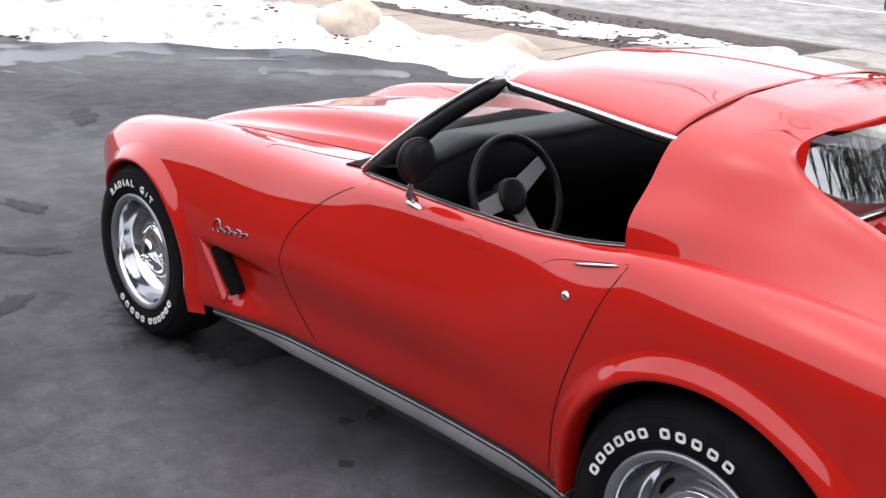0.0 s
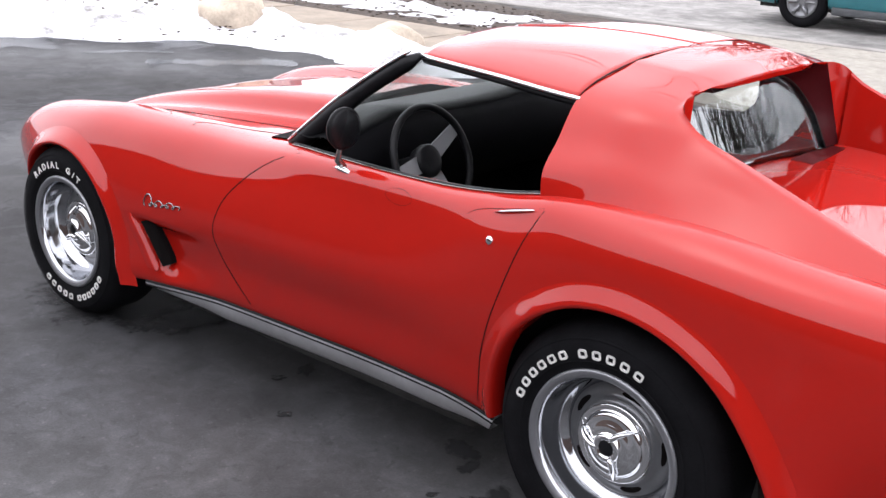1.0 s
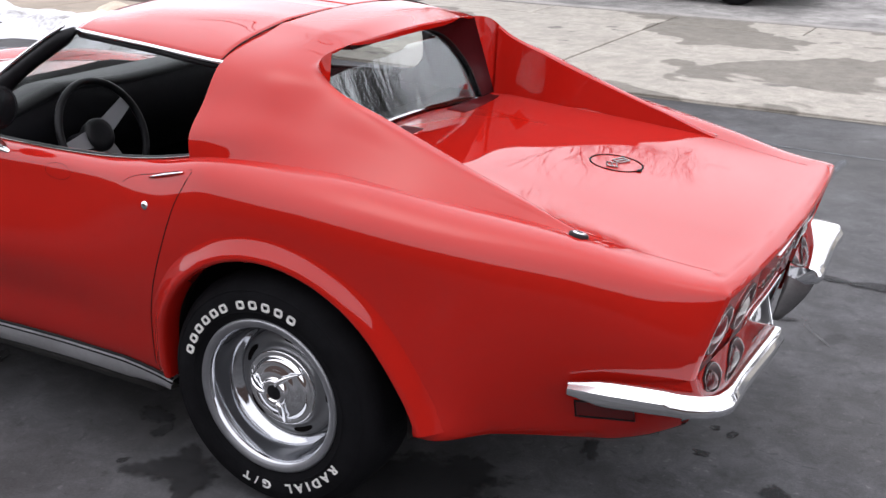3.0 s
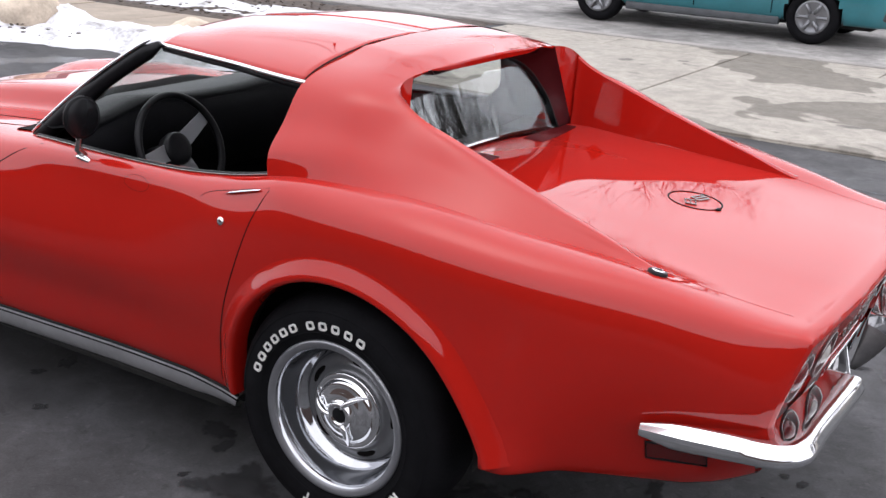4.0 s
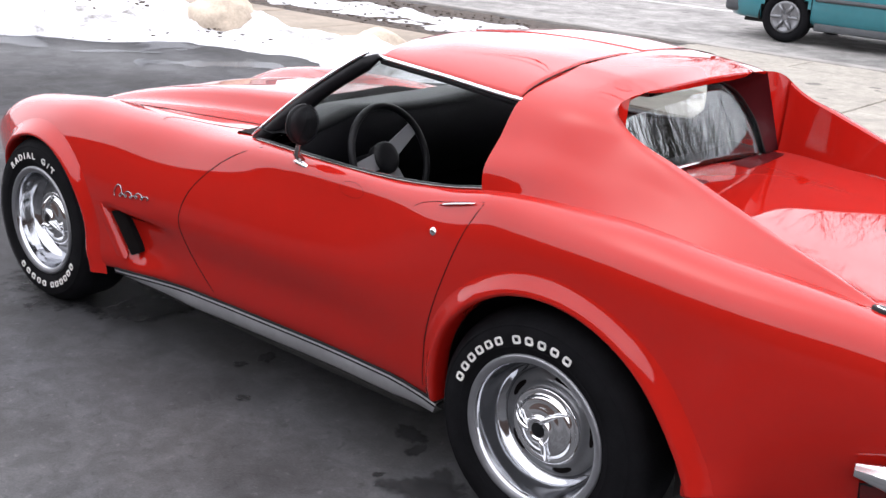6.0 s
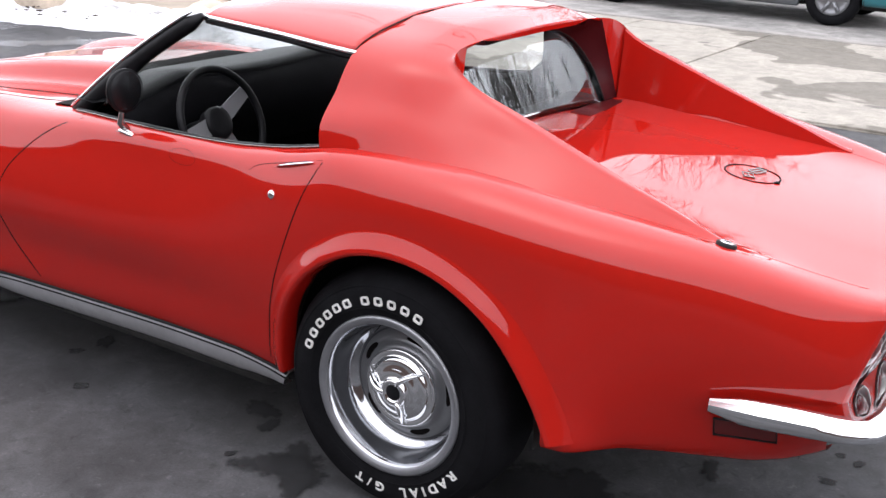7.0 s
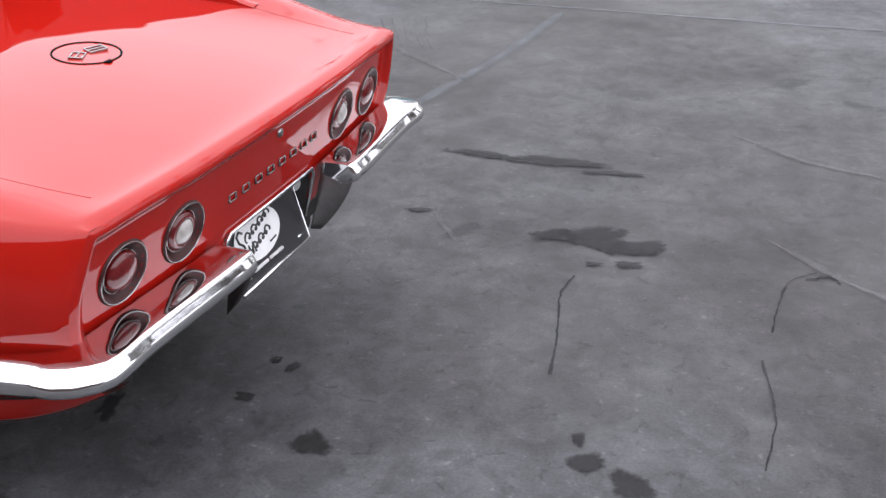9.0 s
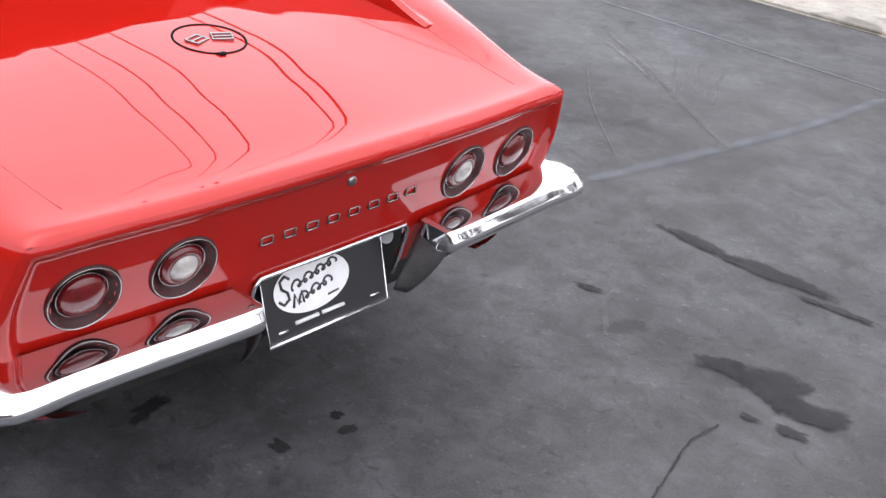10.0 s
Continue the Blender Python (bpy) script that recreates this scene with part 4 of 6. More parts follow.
# ---- wheels ----
def wheel_parts():
    """One wheel facing +y, its outer tyre wall near y = 0."""
    R, r, w = .331, .214, .245
    tyre = [(r - .004, -.004), (r + .010, .001), (r + .03, .006), (.262, .009), (.288, .006), (.304, -.004), (.317, -.018), (.326, -.035), (R, -.055), (R, -w + .055), (.325, -w + .035), (.30, -w + .004), (.26, -w - .008), (r, -w), (r - .01, -w + .02), (r - .01, -.02)]
    rim = [(r - .019, -.001), (r - .024, -.006), (r - .027, -.018), (r - .029, -.038), (r - .033, -.058), (r - .038, -.074), (.168, -.086), (.159, -.092), (.152, -.103)]
    flange = [(r, -.012), (r + .003, -.001), (r - .001, .005), (r - .006, .0055), (r - .016, .002), (r - .021, -.002)]
    disc = [(.153, -.104), (.150, -.097), (.144, -.093), (.134, -.091), (.125, -.090), (.118, -.084), (.113, -.076), (.106, -.072), (.0, -.072)]
    cap = [(.107, -.073), (.107, -.066), (.102, -.061), (.095, -.065), (.090, -.065), (.086, -.058), (.078, -.050), (.072, -.052), (.060, -.042), (.046, -.038), (.040, -.040), (.037, -.028), (.032, -.024), (.024, -.026), (.021, -.031), (.0, -.031)]
    rim_ob = part("wheel", lathe(rim, 72), RIMCHROME, car, "chrome-ringed steel rally wheel")
    part("rim_flange", lathe(flange, 72), ALLOY, rim_ob, "dull silver rim flange")
    t = lathe(tyre, 72)
    tyre_ob = part("tyre", t, RUBBER, rim_ob, "black tyre with raised white lettering")
    part("rib", lathe([(.236, .0085), (.238, .0105), (.240, .0088)], 72), RUBBER, rim_ob)
    part("rib", lathe([(.292, .0050), (.295, .0062), (.298, .002)], 72), RUBBER, rim_ob)
    part("disc", lathe(disc, 60), SILVERP, rim_ob, "silver painted wheel disc")
    part("hub_cap", lathe(cap, 48), CHROME, rim_ob, "chrome domed centre cap")
    part("cap_boss", lathe([(.021, -.029), (.014, -.0268), (0, -.026)], 24), BLACK, rim_ob)
    fins = bmesh.new()
    for k in range(3):
        a0 = 2 * math.pi * k / 3 - .12
        pts = [Vector(((.027 + .072 * q) * math.cos(a0 + .5 * q), -.028 - .030 * q * q, (.027 + .072 * q) * math.sin(a0 + .5 * q))) for q in np.linspace(0, 1, 7)]
        tube(pts, [.011, .0135, .0135, .012, .009, .006, .002], 8, bm=fins, flat=.6)
    part("spinner", fins, CHROME, rim_ob, "three-eared chrome spinner")
    for k in range(5):
        a0 = 2 * math.pi * k / 5 + .55
        slot = bmesh.new()
        out = []
        for q in np.linspace(0, 2 * math.pi, 20, False):
            da, dr = .25 * math.cos(q), .0085 * math.sin(q)
            out.append(((.131 + dr) * math.cos(a0 + da), -.0895, (.131 + dr) * math.sin(a0 + da)))
        sl = prism(out, -.008, (0, 1, 0))
        part("slot", sl, SEAM, rim_ob, smooth=False)
    for a in (161, 152.5, 144, 135.5, 127, 118.5, 105, 96, 87, 78, 69):
        a = radians(a)
        u, v = Vector((math.sin(a), 0, -math.cos(a))), Vector((math.cos(a), 0, math.sin(a)))
        blocks = bmesh.new()
        w, h, t = .0125, .0115, .0058
        ring_out = [(w * abs(math.cos(q)) ** .55 * math.copysign(1, math.cos(q)), h * abs(math.sin(q)) ** .55 * math.copysign(1, math.sin(q))) for q in np.linspace(0, 2 * math.pi, 24, False)]
        rows = []
        for p, q in ring_out:
            k = 1 - t / math.hypot(p, q)
            rows.append([(p, q, .004), (p, q, .0112), (p * k, q * k, .0112), (p * k, q * k, .004)])
        pts = [[v * (.257 + q) + u * p for p, q, _ in r] for r in rows]
        pts = [[Vector((-c.x, d[2], c.z)) for c, d in zip(r, o)] for r, o in zip(pts, rows)]
        grid(pts + [pts[0]], blocks)
        bmesh.ops.remove_doubles(blocks, verts=blocks.verts, dist=1e-5)
        bmesh.ops.recalc_face_normals(blocks, faces=blocks.faces)
        part("white_block", blocks, WHITE_RUBBER, rim_ob, "raised white block", False)
    for ch, a in zip("RADIAL G/T", [324, 315.5, 307, 300, 293, 285, 277, 268.5, 261, 254]):
        if ch == " ":
            continue
        bm = text_mesh(ch, .034, .0012)
        a = radians(a)
        u, v = Vector((math.sin(a), 0, -math.cos(a))), Vector((math.cos(a), 0, math.sin(a)))
        o = v * .257
        for p in bm.verts:
            q = o + u * (p.co.x * 1.15) + v * p.co.y
            p.co = (-q.x, .0095 + p.co.z, q.z)
        bmesh.ops.recalc_face_normals(bm, faces=bm.faces)
        part("letter", bm, WHITE_RUBBER, rim_ob, smooth=False)
    return rim_ob


def place_wheel(src, m):
    """A copy of the wheel and its parts on shared meshes, still under the car."""
    made = {}
    for o in (src, *src.children_recursive):
        c = o.copy()
        scene.collection.objects.link(c)
        c.parent = made.get(o.parent, car)
        made[o] = c
    made[src].matrix_basis = m
    return made[src]


wheel = wheel_parts()
BIG = Matrix.Diagonal((1.035, 1, 1.035, 1))
wheel.matrix_basis = pose(REAR, .905, HUBZ, 0, 0, 0) @ BIG
place_wheel(wheel, pose(FRONT, .915, HUBZ, 0, 168, 0) @ BIG)
place_wheel(wheel, pose(REAR, -.905, HUBZ, 0, 40, 180) @ BIG)
place_wheel(wheel, pose(FRONT, -.915, HUBZ, 0, 100, 180) @ BIG)

# wheel wells and underbody
for x, r in ((REAR, .415), (FRONT, .375)):
    for s in (1, -1):
        rows = [[Vector((x + r * math.cos(t), s * y, .33 + r * math.sin(t))) for t in np.linspace(-.05, math.pi + .05, 28)] for y in ((.865 if x < 1 else .80), .60, .50)]
        bm = grid(rows)
        c = bm.verts.new((x, s * .50, .33))
        part("wheel_well", bm, UNDER, car)
        bm = bmesh.new()
        bm.faces.new([bm.verts.new(p) for p in rows[-1]])
        part("wheel_well", bm, UNDER, car)
part("underbody", box(-.60, 3.2, -.50, .50, .19, .42, .03), UNDER, car)
part("underbody", box(.50, 2.05, -.78, .80, .17, .30, .03), UNDER, car)
part("exhaust_pipe", tube([(-.4, .42, .25), (-.85, .42, .30), (-.93, .42, .305)], .028, 12), UNDER, car)
part("exhaust_pipe", tube([(-.4, -.42, .25), (-.85, -.42, .30), (-.93, -.42, .305)], .028, 12), UNDER, car)

# rocker panels
for s in (1, -1):
    rows = []
    for x in np.linspace(.405, 1.99, 30):
        b = B_Y(x)
        h = min(1.0, .24 + max(0.0, 1.99 - x) / .46) * (1 - .38 * max(0.0, (.62 - x) / .215))
        rows.append([Vector((x + .6 * (B_Z(x) - z) * max(0, (.62 - x) / .21), s * (b + o), z)) for o, z in ((-.03, B_Z(x) + .006), (.002, B_Z(x) + .002), (.006, B_Z(x) - .006), (.002, B_Z(x) - .006 - .024 * h), (-.010, B_Z(x) - .006 - .062 * h), (-.026, B_Z(x) - .006 - .076 * h), (-.06, B_Z(x) - .006 - .076 * h))])
    bm = grid(rows)
    bmesh.ops.recalc_face_normals(bm, faces=bm.faces)
    rk = part("rocker_panel", bm, ROCKERM, car, "brushed silver rocker panel")
    for dz, o, r in ((.001, .0035, .0055), (-.014, .0055, .0030)):
        part("rocker_line", tube([(x, s * (B_Y(x) + o), B_Z(x) + dz) for x in np.linspace(.408, 1.985, 24)], r, 6), BLACK, rk, "black groove")

# flank details: vent, badge, lock, handle, mirror
def vent_mesh():
    return prism([Vector(p) for p in ((2.000, .906, .500), (1.945, .884, .503), (1.868, .868, .364), (1.895, .894, .350))], .03, (0, -1, 0))


part("side_vent", vent_mesh(), SEAM, car, "dark air vent behind the front wheel", False)
part("side_vent", mirror(vent_mesh()), SEAM, car, "dark air vent behind the front wheel", False)
pts = [on_side(1.962 - a * 1.12, .570 + u * (1.5 if a < .04 else .8) + .12 * a, .003)[0] for a, u in loops(6, .027, .0095)]
part("script_badge", tube(pts, .0023, 6), RING, car, "chrome script badge")
p, n = on_side(.416, .815)
lock = part("door_lock", lathe([(0, .006), (.007, .006), (.011, .004), (.0125, 0), (.0125, -.004)], 24), CHROME, door_l, "chrome key lock")
lock.matrix_basis = Matrix.Translation(p) @ Vector((0, 1, 0)).rotation_difference(n).to_matrix().to_4x4()
hp = [on_side(x, z, .0035)[0] for x, z in ((.425, .884), (.40, .891), (.36, .902), (.31, .915), (.29, .920))]
part("door_handle", tube(hp, [.002, .006, .0075, .006, .002], 8, flat=.5), CHROME, door_l, "flush chrome door handle")
hp = spline([on_side(x, z, -.0006)[0] for x, z in ((.52, .858), (.50, .872), (.46, .885), (.40, .898), (.33, .915), (.265, .930))], [5] * 5)
part("handle_recess", tube(hp, .0013, 6), SEAM, door_l)
circ = [on_side(.80 + .055 * math.cos(t), .84 + .022 * math.sin(t), -.0008)[0] for t in np.linspace(0, 2 * math.pi, 28, False)]
part("plug_outline", tube(circ, .0012, 5, True), SEAM, door_l, "faint round plug outline")

# door mirror
mf = Vector((1.075, .795, .862))
mir = part("door_mirror", lathe([(0, -.014), (.060, -.014), (.066, -.006), (.067, .002), (.064, .014), (.054, .030), (.034, .042), (.015, .047), (0, .048)], 32), BLACK, door_l, "round black door mirror on a chrome stalk")
mir.matrix_basis = Matrix.Translation((1.065, .803, .990)) @ pose(0, 0, 0, 0, 0, -96) @ Matrix.Diagonal((.92, .58, .98, 1))
part("mirror_rim", lathe([(.063, -.0155), (.0668, -.0145), (.0672, -.0135), (.065, -.012)], 32), BLACK, mir)
mg = part("mirror_glass", lathe([(0, -.0175), (.058, -.0175), (.060, -.015)], 32), MIRROR, mir, "mirror glass")
part("mirror_stalk", tube([mf + Vector((0, -.01, -.005)), mf + Vector((.0, .02, .03)), Vector((1.07, .812, .92)), Vector((1.066, .806, .955))], [.014, .011, .009, .011], 10), RING, door_l, "dull chrome mirror stalk")
part("mirror_foot", tube([mf + Vector((-.045, .012, -.004)), mf + Vector((.0, .008, .004)), mf + Vector((.035, .0, -.002))], [.010, .016, .008], 8, flat=.6), CHROME, door_l)

# belt-line weatherstrip on both doors
for s, d in ((1, door_l), (-1, door_r)):
    pts = [Vector((x, s * (C_Y(x) - .012), C_Z(x) + .002)) for x in np.linspace(.27, 1.38, 30)]
    part("belt_strip", tube(pts, .008, 6), BLACK, d)
    pts = [Vector((x, s * (C_Y(x) - .002), C_Z(x) + .004)) for x in np.linspace(.27, 1.38, 30)]
    part("belt_trim", tube(pts, .0018, 6), RING, d)

# deck: fuel lid, lock knob, rear lid lines
pts = [on_top(-.580 + .080 * math.cos(t), -.066 + .080 * math.sin(t), -.0005)[0] for t in np.linspace(0, 2 * math.pi, 40, False)]
lid = part("fuel_lid", tube(pts, .003, 6, True), SEAM, car, "round fuel filler lid outline")
p, n = on_top(-.580, -.066)
flag = bmesh.new()
for dx, dy, r in ((.004, .030, 24), (-.004, -.030, -24)):
    b = bmesh.new()
    for x0, x1, y0, y1 in ((-.017, -.013, -.024, .024), (.013, .017, -.024, .024), (-.013, .013, -.024, -.020), (-.013, .013, .020, .024), (-.002, .002, -.020, .020)):
        box(x0, x1, y0, y1, 0, .005, .001, 1, b)
    b.transform(Matrix.Translation((p.x + dx, p.y + dy, p.z)) @ pose(0, 0, 0, 0, -6, r))
    me = bpy.data.meshes.new("tmp")
    b.to_mesh(me)
    b.free()
    flag.from_mesh(me)
    bpy.data.meshes.remove(me)
tab = prism([on_top(-.655 + dx, -.041 + dy, .0)[0] for dx, dy in ((0, -.012), (-.012, -.006), (-.012, .006), (0, .012))], .004, (0, 0, 1))
part("lid_tab", tab, SEAM, lid, "small dark finger tab", False)
part("lid_emblem", flag, RING, lid, "crossed chrome emblem", False)
for s in (1,):
    p, n = on_top(-.735, s * .622)
    k = part("antenna_base", lathe([(.017, .003), (.0175, .008), (.015, .011), (.011, .0115), (.010, .010), (0, .010)], 24), CHROME, car, "round chrome antenna base")
    part("base_ring", lathe([(.025, -.01), (.025, .005), (.023, .008), (.017, .009)], 24), BLACK, k)
    part("socket", lathe([(.0105, .0105), (.009, .0118), (.004, .0122), (0, .0105)], 20), BLACK, k)
    k.matrix_basis = Matrix.Translation(p) @ Vector((0, 1, 0)).rotation_difference(n).to_matrix().to_4x4()

for s in (1, -1):
    pts = [on_top(x, s * (.585 - .03 * (x + .72) / -.33), -.0003)[0] for x in np.linspace(-.72, -1.05, 14)]
    part("deck_crease", tube(pts, .0011, 6), PAINT, car)

# ---- interior ----
part("cabin_floor", box(.15, 1.55, -.72, .72, .28, .32), VINYL, car)
part("cabin_wall", box(.08, .15, -.70, .70, .30, .86), VINYL, car)
part("firewall", box(1.45, 1.52, -.70, .70, .30, .84), VINYL, car)
dash_rows = []
for y in np.linspace(-.70, .70, 29):
    hump = .018 * math.exp(-((abs(y) - .38) / .16) ** 2)
    fall = .045 * max(0.0, (abs(y) - .40) / .30)
    back = 1.41 + .13 * (1 - (y / .70) ** 2)
    dash_rows.append([Vector((back, y, .905)), Vector((back - .08, y, .942 - fall + hump * .5)), Vector((1.27, y, .956 - fall + hump)), Vector((1.21, y, .948 - fall + hump)), Vector((1.175, y, .90 - fall)), Vector((1.19, y, .76)), Vector((1.27, y, .64)), Vector((1.46, y, .60))])
part("dash_pad", grid([r[:4] + [r[3] + Vector((.004, 0, -.02))] for r in dash_rows]), DASHTOP, car, "black padded dash top")
dash = part("dashboard", grid([[r[3] + Vector((.006, 0, -.012))] + r[4:] for r in dash_rows]), VINYL, car, "black padded dashboard")
crisp(dash, 70)
for s in (1, -1):
    rows = [[Vector((x, s * (C_Y(x) - .022), C_Z(x) - .004)), Vector((x, s * (C_Y(x) - .06), C_Z(x) - .03)), Vector((x, s * (C_Y(x) - .05), .62)), Vector((x, s * (C_Y(x) - .04), .30))] for x in np.linspace(.2, 1.45, 24)]
    part("inner_panel", grid(rows), VINYL, door_l if s > 0 else door_r, "black inner door panel")


def seat(y):
    b = part("seat", box(.42, .98, y - .24, y + .24, .34, .52, .05, 4), VINYL, car, "black bucket seat")
    bm = bmesh.new()
    box(-.06, .06, -.235, .235, 0, .42, .055, 4, bm)
    bm.transform(Matrix.Translation((.53, y, .42)) @ pose(0, 0, 0, 0, -18, 0))
    part("seat_back", bm, VINYL, b)
    for k in range(5):
        bm = tube([(.575, y - .15 + .075 * k, .52), (.50, y - .15 + .075 * k, .77)], .02, 6)
        part("seat_rib", bm, VINYL, b)


seat(.38)
seat(-.38)
part("console", box(.2, 1.2, -.11, .11, .3, .56, .03, 3), VINYL, car)
# steering wheel
SPOKE = material("satin_spoke", (0.27, 0.27, 0.28), 0.4, 0.4)
sw = part("steering_wheel", tube([(0, .178 * math.cos(t), .178 * math.sin(t)) for t in np.linspace(0, 2 * math.pi, 48, False)], .0125, 10, True), BLACK, car, "black steering wheel with bright spokes")
sw.matrix_basis = Matrix.Translation((1.035, .42, .835)) @ pose(0, 0, 0, 0, 22, 0)
for a in (352, 150, 250):
    a = radians(a + 0)
    d = Vector((0, math.cos(a), math.sin(a)))
    t = Vector((0, -math.sin(a), math.cos(a)))
    q = [d * .03 + t * .030 + Vector((.022, 0, 0)), d * .170 + t * .022 + Vector((.004, 0, 0)), d * .170 - t * .022 + Vector((.004, 0, 0)), d * .03 - t * .030 + Vector((.022, 0, 0))]
    part("spoke", prism(q, .004, (1, 0, 0)), SPOKE, sw, "brushed metal spoke", False)
hub = lathe([(0, .004), (.030, .004), (.048, .007), (.056, .014), (.058, .03), (.05, .06)], 32)
hub.transform(pose(0, 0, 0, 0, 0, -90))
part("hub", hub, BLACK, sw)
col = lathe([(.03, 0), (.03, .3)], 16)
col.transform(pose(.04, 0, 0, 0, 0, -90))
part("column", col, BLACK, sw)

# seams of the lamp lid and of the fender's top
seam1 = [on_top(x, y, -.0008)[0] for x, y in ((2.62, .66), (2.48, .62), (2.36, .60), (2.26, .61), (2.16, .645), (2.09, .69))]
seam2 = [on_top(x, y, -.0008)[0] for x, y in ((1.90, .735), (1.915, .70), (1.88, .675), (1.74, .645), (1.60, .615), (1.54, .60))]
strip(spline(seam1, [6] * 5), .0022, 0, SEAM, "lamp_lid_gap", body, "dark panel gap", (1, -1))
strip(spline(seam2, [6] * 5), .0022, 0, SEAM, "fender_gap", body, "dark panel gap", (1, -1))

# ---- the ground and the street ----
def asphalt(name, dark, light, wet=0.0, scale=1.0, stains=False):
    """Worn asphalt: aggregate grain, blotchy wear, dark damp patches."""
    m = bpy.data.materials.new(name)
    m.use_nodes = True
    nt = m.node_tree
    b = nt.nodes["Principled BSDF"]
    tc = nt.nodes.new("ShaderNodeTexCoord")

    def noise_at(s, d=5.0, r=0.55, w=0.0):
        n = nt.nodes.new("ShaderNodeTexNoise")
        n.inputs["Scale"].default_value, n.inputs["Detail"].default_value, n.inputs["Roughness"].default_value = s, d, r
        n.inputs["Distortion"].default_value = w
        nt.links.new(tc.outputs["Object"], n.inputs["Vector"])
        return n

    def ramp(src, lo, hi, c0, c1):
        r = nt.nodes.new("ShaderNodeValToRGB")
        r.color_ramp.elements[0].position, r.color_ramp.elements[1].position = lo, hi
        r.color_ramp.elements[0].color, r.color_ramp.elements[1].color = (*c0, 1), (*c1, 1)
        nt.links.new(src, r.inputs["Fac"])
        return r

    def mix(kind, fac, a, c):
        x = nt.nodes.new("ShaderNodeMixRGB")
        x.blend_type = kind
        if isinstance(fac, float):
            x.inputs["Fac"].default_value = fac
        else:
            nt.links.new(fac, x.inputs["Fac"])
        nt.links.new(a, x.inputs["Color1"])
        nt.links.new(c, x.inputs["Color2"])
        return x

    big = ramp(noise_at(0.55 * scale, 6, 0.6, 0.4).outputs["Fac"], 0.38, 0.62, dark, light)
    low, high = (0.90, 1.08) if stains else (0.70, 1.28)
    mid = ramp(noise_at(3.1 * scale, 6, 0.62).outputs["Fac"], 0.36, 0.64, (low,) * 3, (high,) * 3)
    fine = ramp(noise_at(110, 4, 0.7).outputs["Fac"], 0.36, 0.64, (0.84,) * 3, (1.16,) * 3)
    patch = ramp(noise_at(9.0 * scale, 7, 0.7, 0.6).outputs["Fac"], 0.40, 0.60, (0.5 + low * .40,) * 3, (0.55 + high * .52,) * 3)
    c = mix("MULTIPLY", 1.0, big.outputs["Color"], mid.outputs["Color"])
    c = mix("MULTIPLY", 1.0, c.outputs["Color"], fine.outputs["Color"])
    c = mix("MULTIPLY", 1.0, c.outputs["Color"], patch.outputs["Color"])
    if stains:
        st = ramp(noise_at(0.5, 4, 0.45, 0.6).outputs["Fac"], 0.525, 0.536, (1, 1, 1), (0.50, 0.49, 0.475))
        c = mix("MULTIPLY", 1.0, c.outputs["Color"], st.outputs["Color"])
    if wet:
        sep = nt.nodes.new("ShaderNodeSeparateXYZ")
        nt.links.new(tc.outputs["Object"], sep.inputs["Vector"])
        damp = nt.nodes.new("ShaderNodeMath")
        damp.operation = "MULTIPLY_ADD"
        damp.inputs[1].default_value = 0.16
        nt.links.new(sep.outputs["X"], damp.inputs[0])
        nt.links.new(noise_at(0.8, 5, 0.6, 0.5).outputs["Fac"], damp.inputs[2])
        soak = ramp(damp.outputs[0], 0.55, 0.85, (1, 1, 1), (0.56, 0.56, 0.58))
        c = mix("MULTIPLY", 1.0, c.outputs["Color"], soak.outputs["Color"])
        blots = ramp(noise_at(3.4, 9, 0.62, 0.9).outputs["Fac"], 0.515, 0.555, (1, 1, 1), (0.52, 0.52, 0.54))
        only = ramp(damp.outputs[0], 0.70, 1.0, (0, 0, 0), (1, 1, 1))
        c = mix("MIX", only.outputs["Color"], c.outputs["Color"], mix("MULTIPLY", 1.0, c.outputs["Color"], blots.outputs["Color"]).outputs["Color"])
        grit = ramp(noise_at(34, 3, 0.5).outputs["Fac"], 0.64, 0.70, (1, 1, 1), (1.55, 1.53, 1.5))
        c = mix("MULTIPLY", 1.0, c.outputs["Color"], grit.outputs["Color"])
        pits = ramp(noise_at(19, 5, 0.6, 0.8).outputs["Fac"], 0.60, 0.68, (1, 1, 1), (0.62, 0.62, 0.63))
        c = mix("MULTIPLY", 1.0, c.outputs["Color"], pits.outputs["Color"])
        scuff = ramp(noise_at(7.0, 8, 0.75, 1.2).outputs["Fac"], 0.56, 0.74, (1, 1, 1), (1.45, 1.45, 1.45))
        c = mix("MULTIPLY", 1.0, c.outputs["Color"], scuff.outputs["Color"])
    spots = ramp(noise_at(2.3, 4, 0.5, 0.3).outputs["Fac"], 0.655, 0.70, (1, 1, 1), (0.45, 0.45, 0.46))
    c = mix("MULTIPLY", 1.0, c.outputs["Color"], spots.outputs["Color"])
    nt.links.new(c.outputs["Color"], b.inputs["Base Color"])
    rg = nt.nodes.new("ShaderNodeMapRange")
    rg.inputs["From Min"].default_value, rg.inputs["From Max"].default_value = 0.35, 0.65
    rg.inputs["To Min"].default_value, rg.inputs["To Max"].default_value = 0.82 - wet, 0.88
    nt.links.new(noise_at(0.45, 4, 0.55, 0.3).outputs["Fac"], rg.inputs["Value"])
    nt.links.new(rg.outputs["Result"], b.inputs["Roughness"])
    bp = nt.nodes.new("ShaderNodeBump")
    bp.inputs["Strength"].default_value, bp.inputs["Distance"].default_value = 0.22, 0.004
    nt.links.new(noise_at(140, 3, 0.6).outputs["Fac"], bp.inputs["Height"])
    nt.links.new(bp.outputs["Normal"], b.inputs["Normal"])
    return m


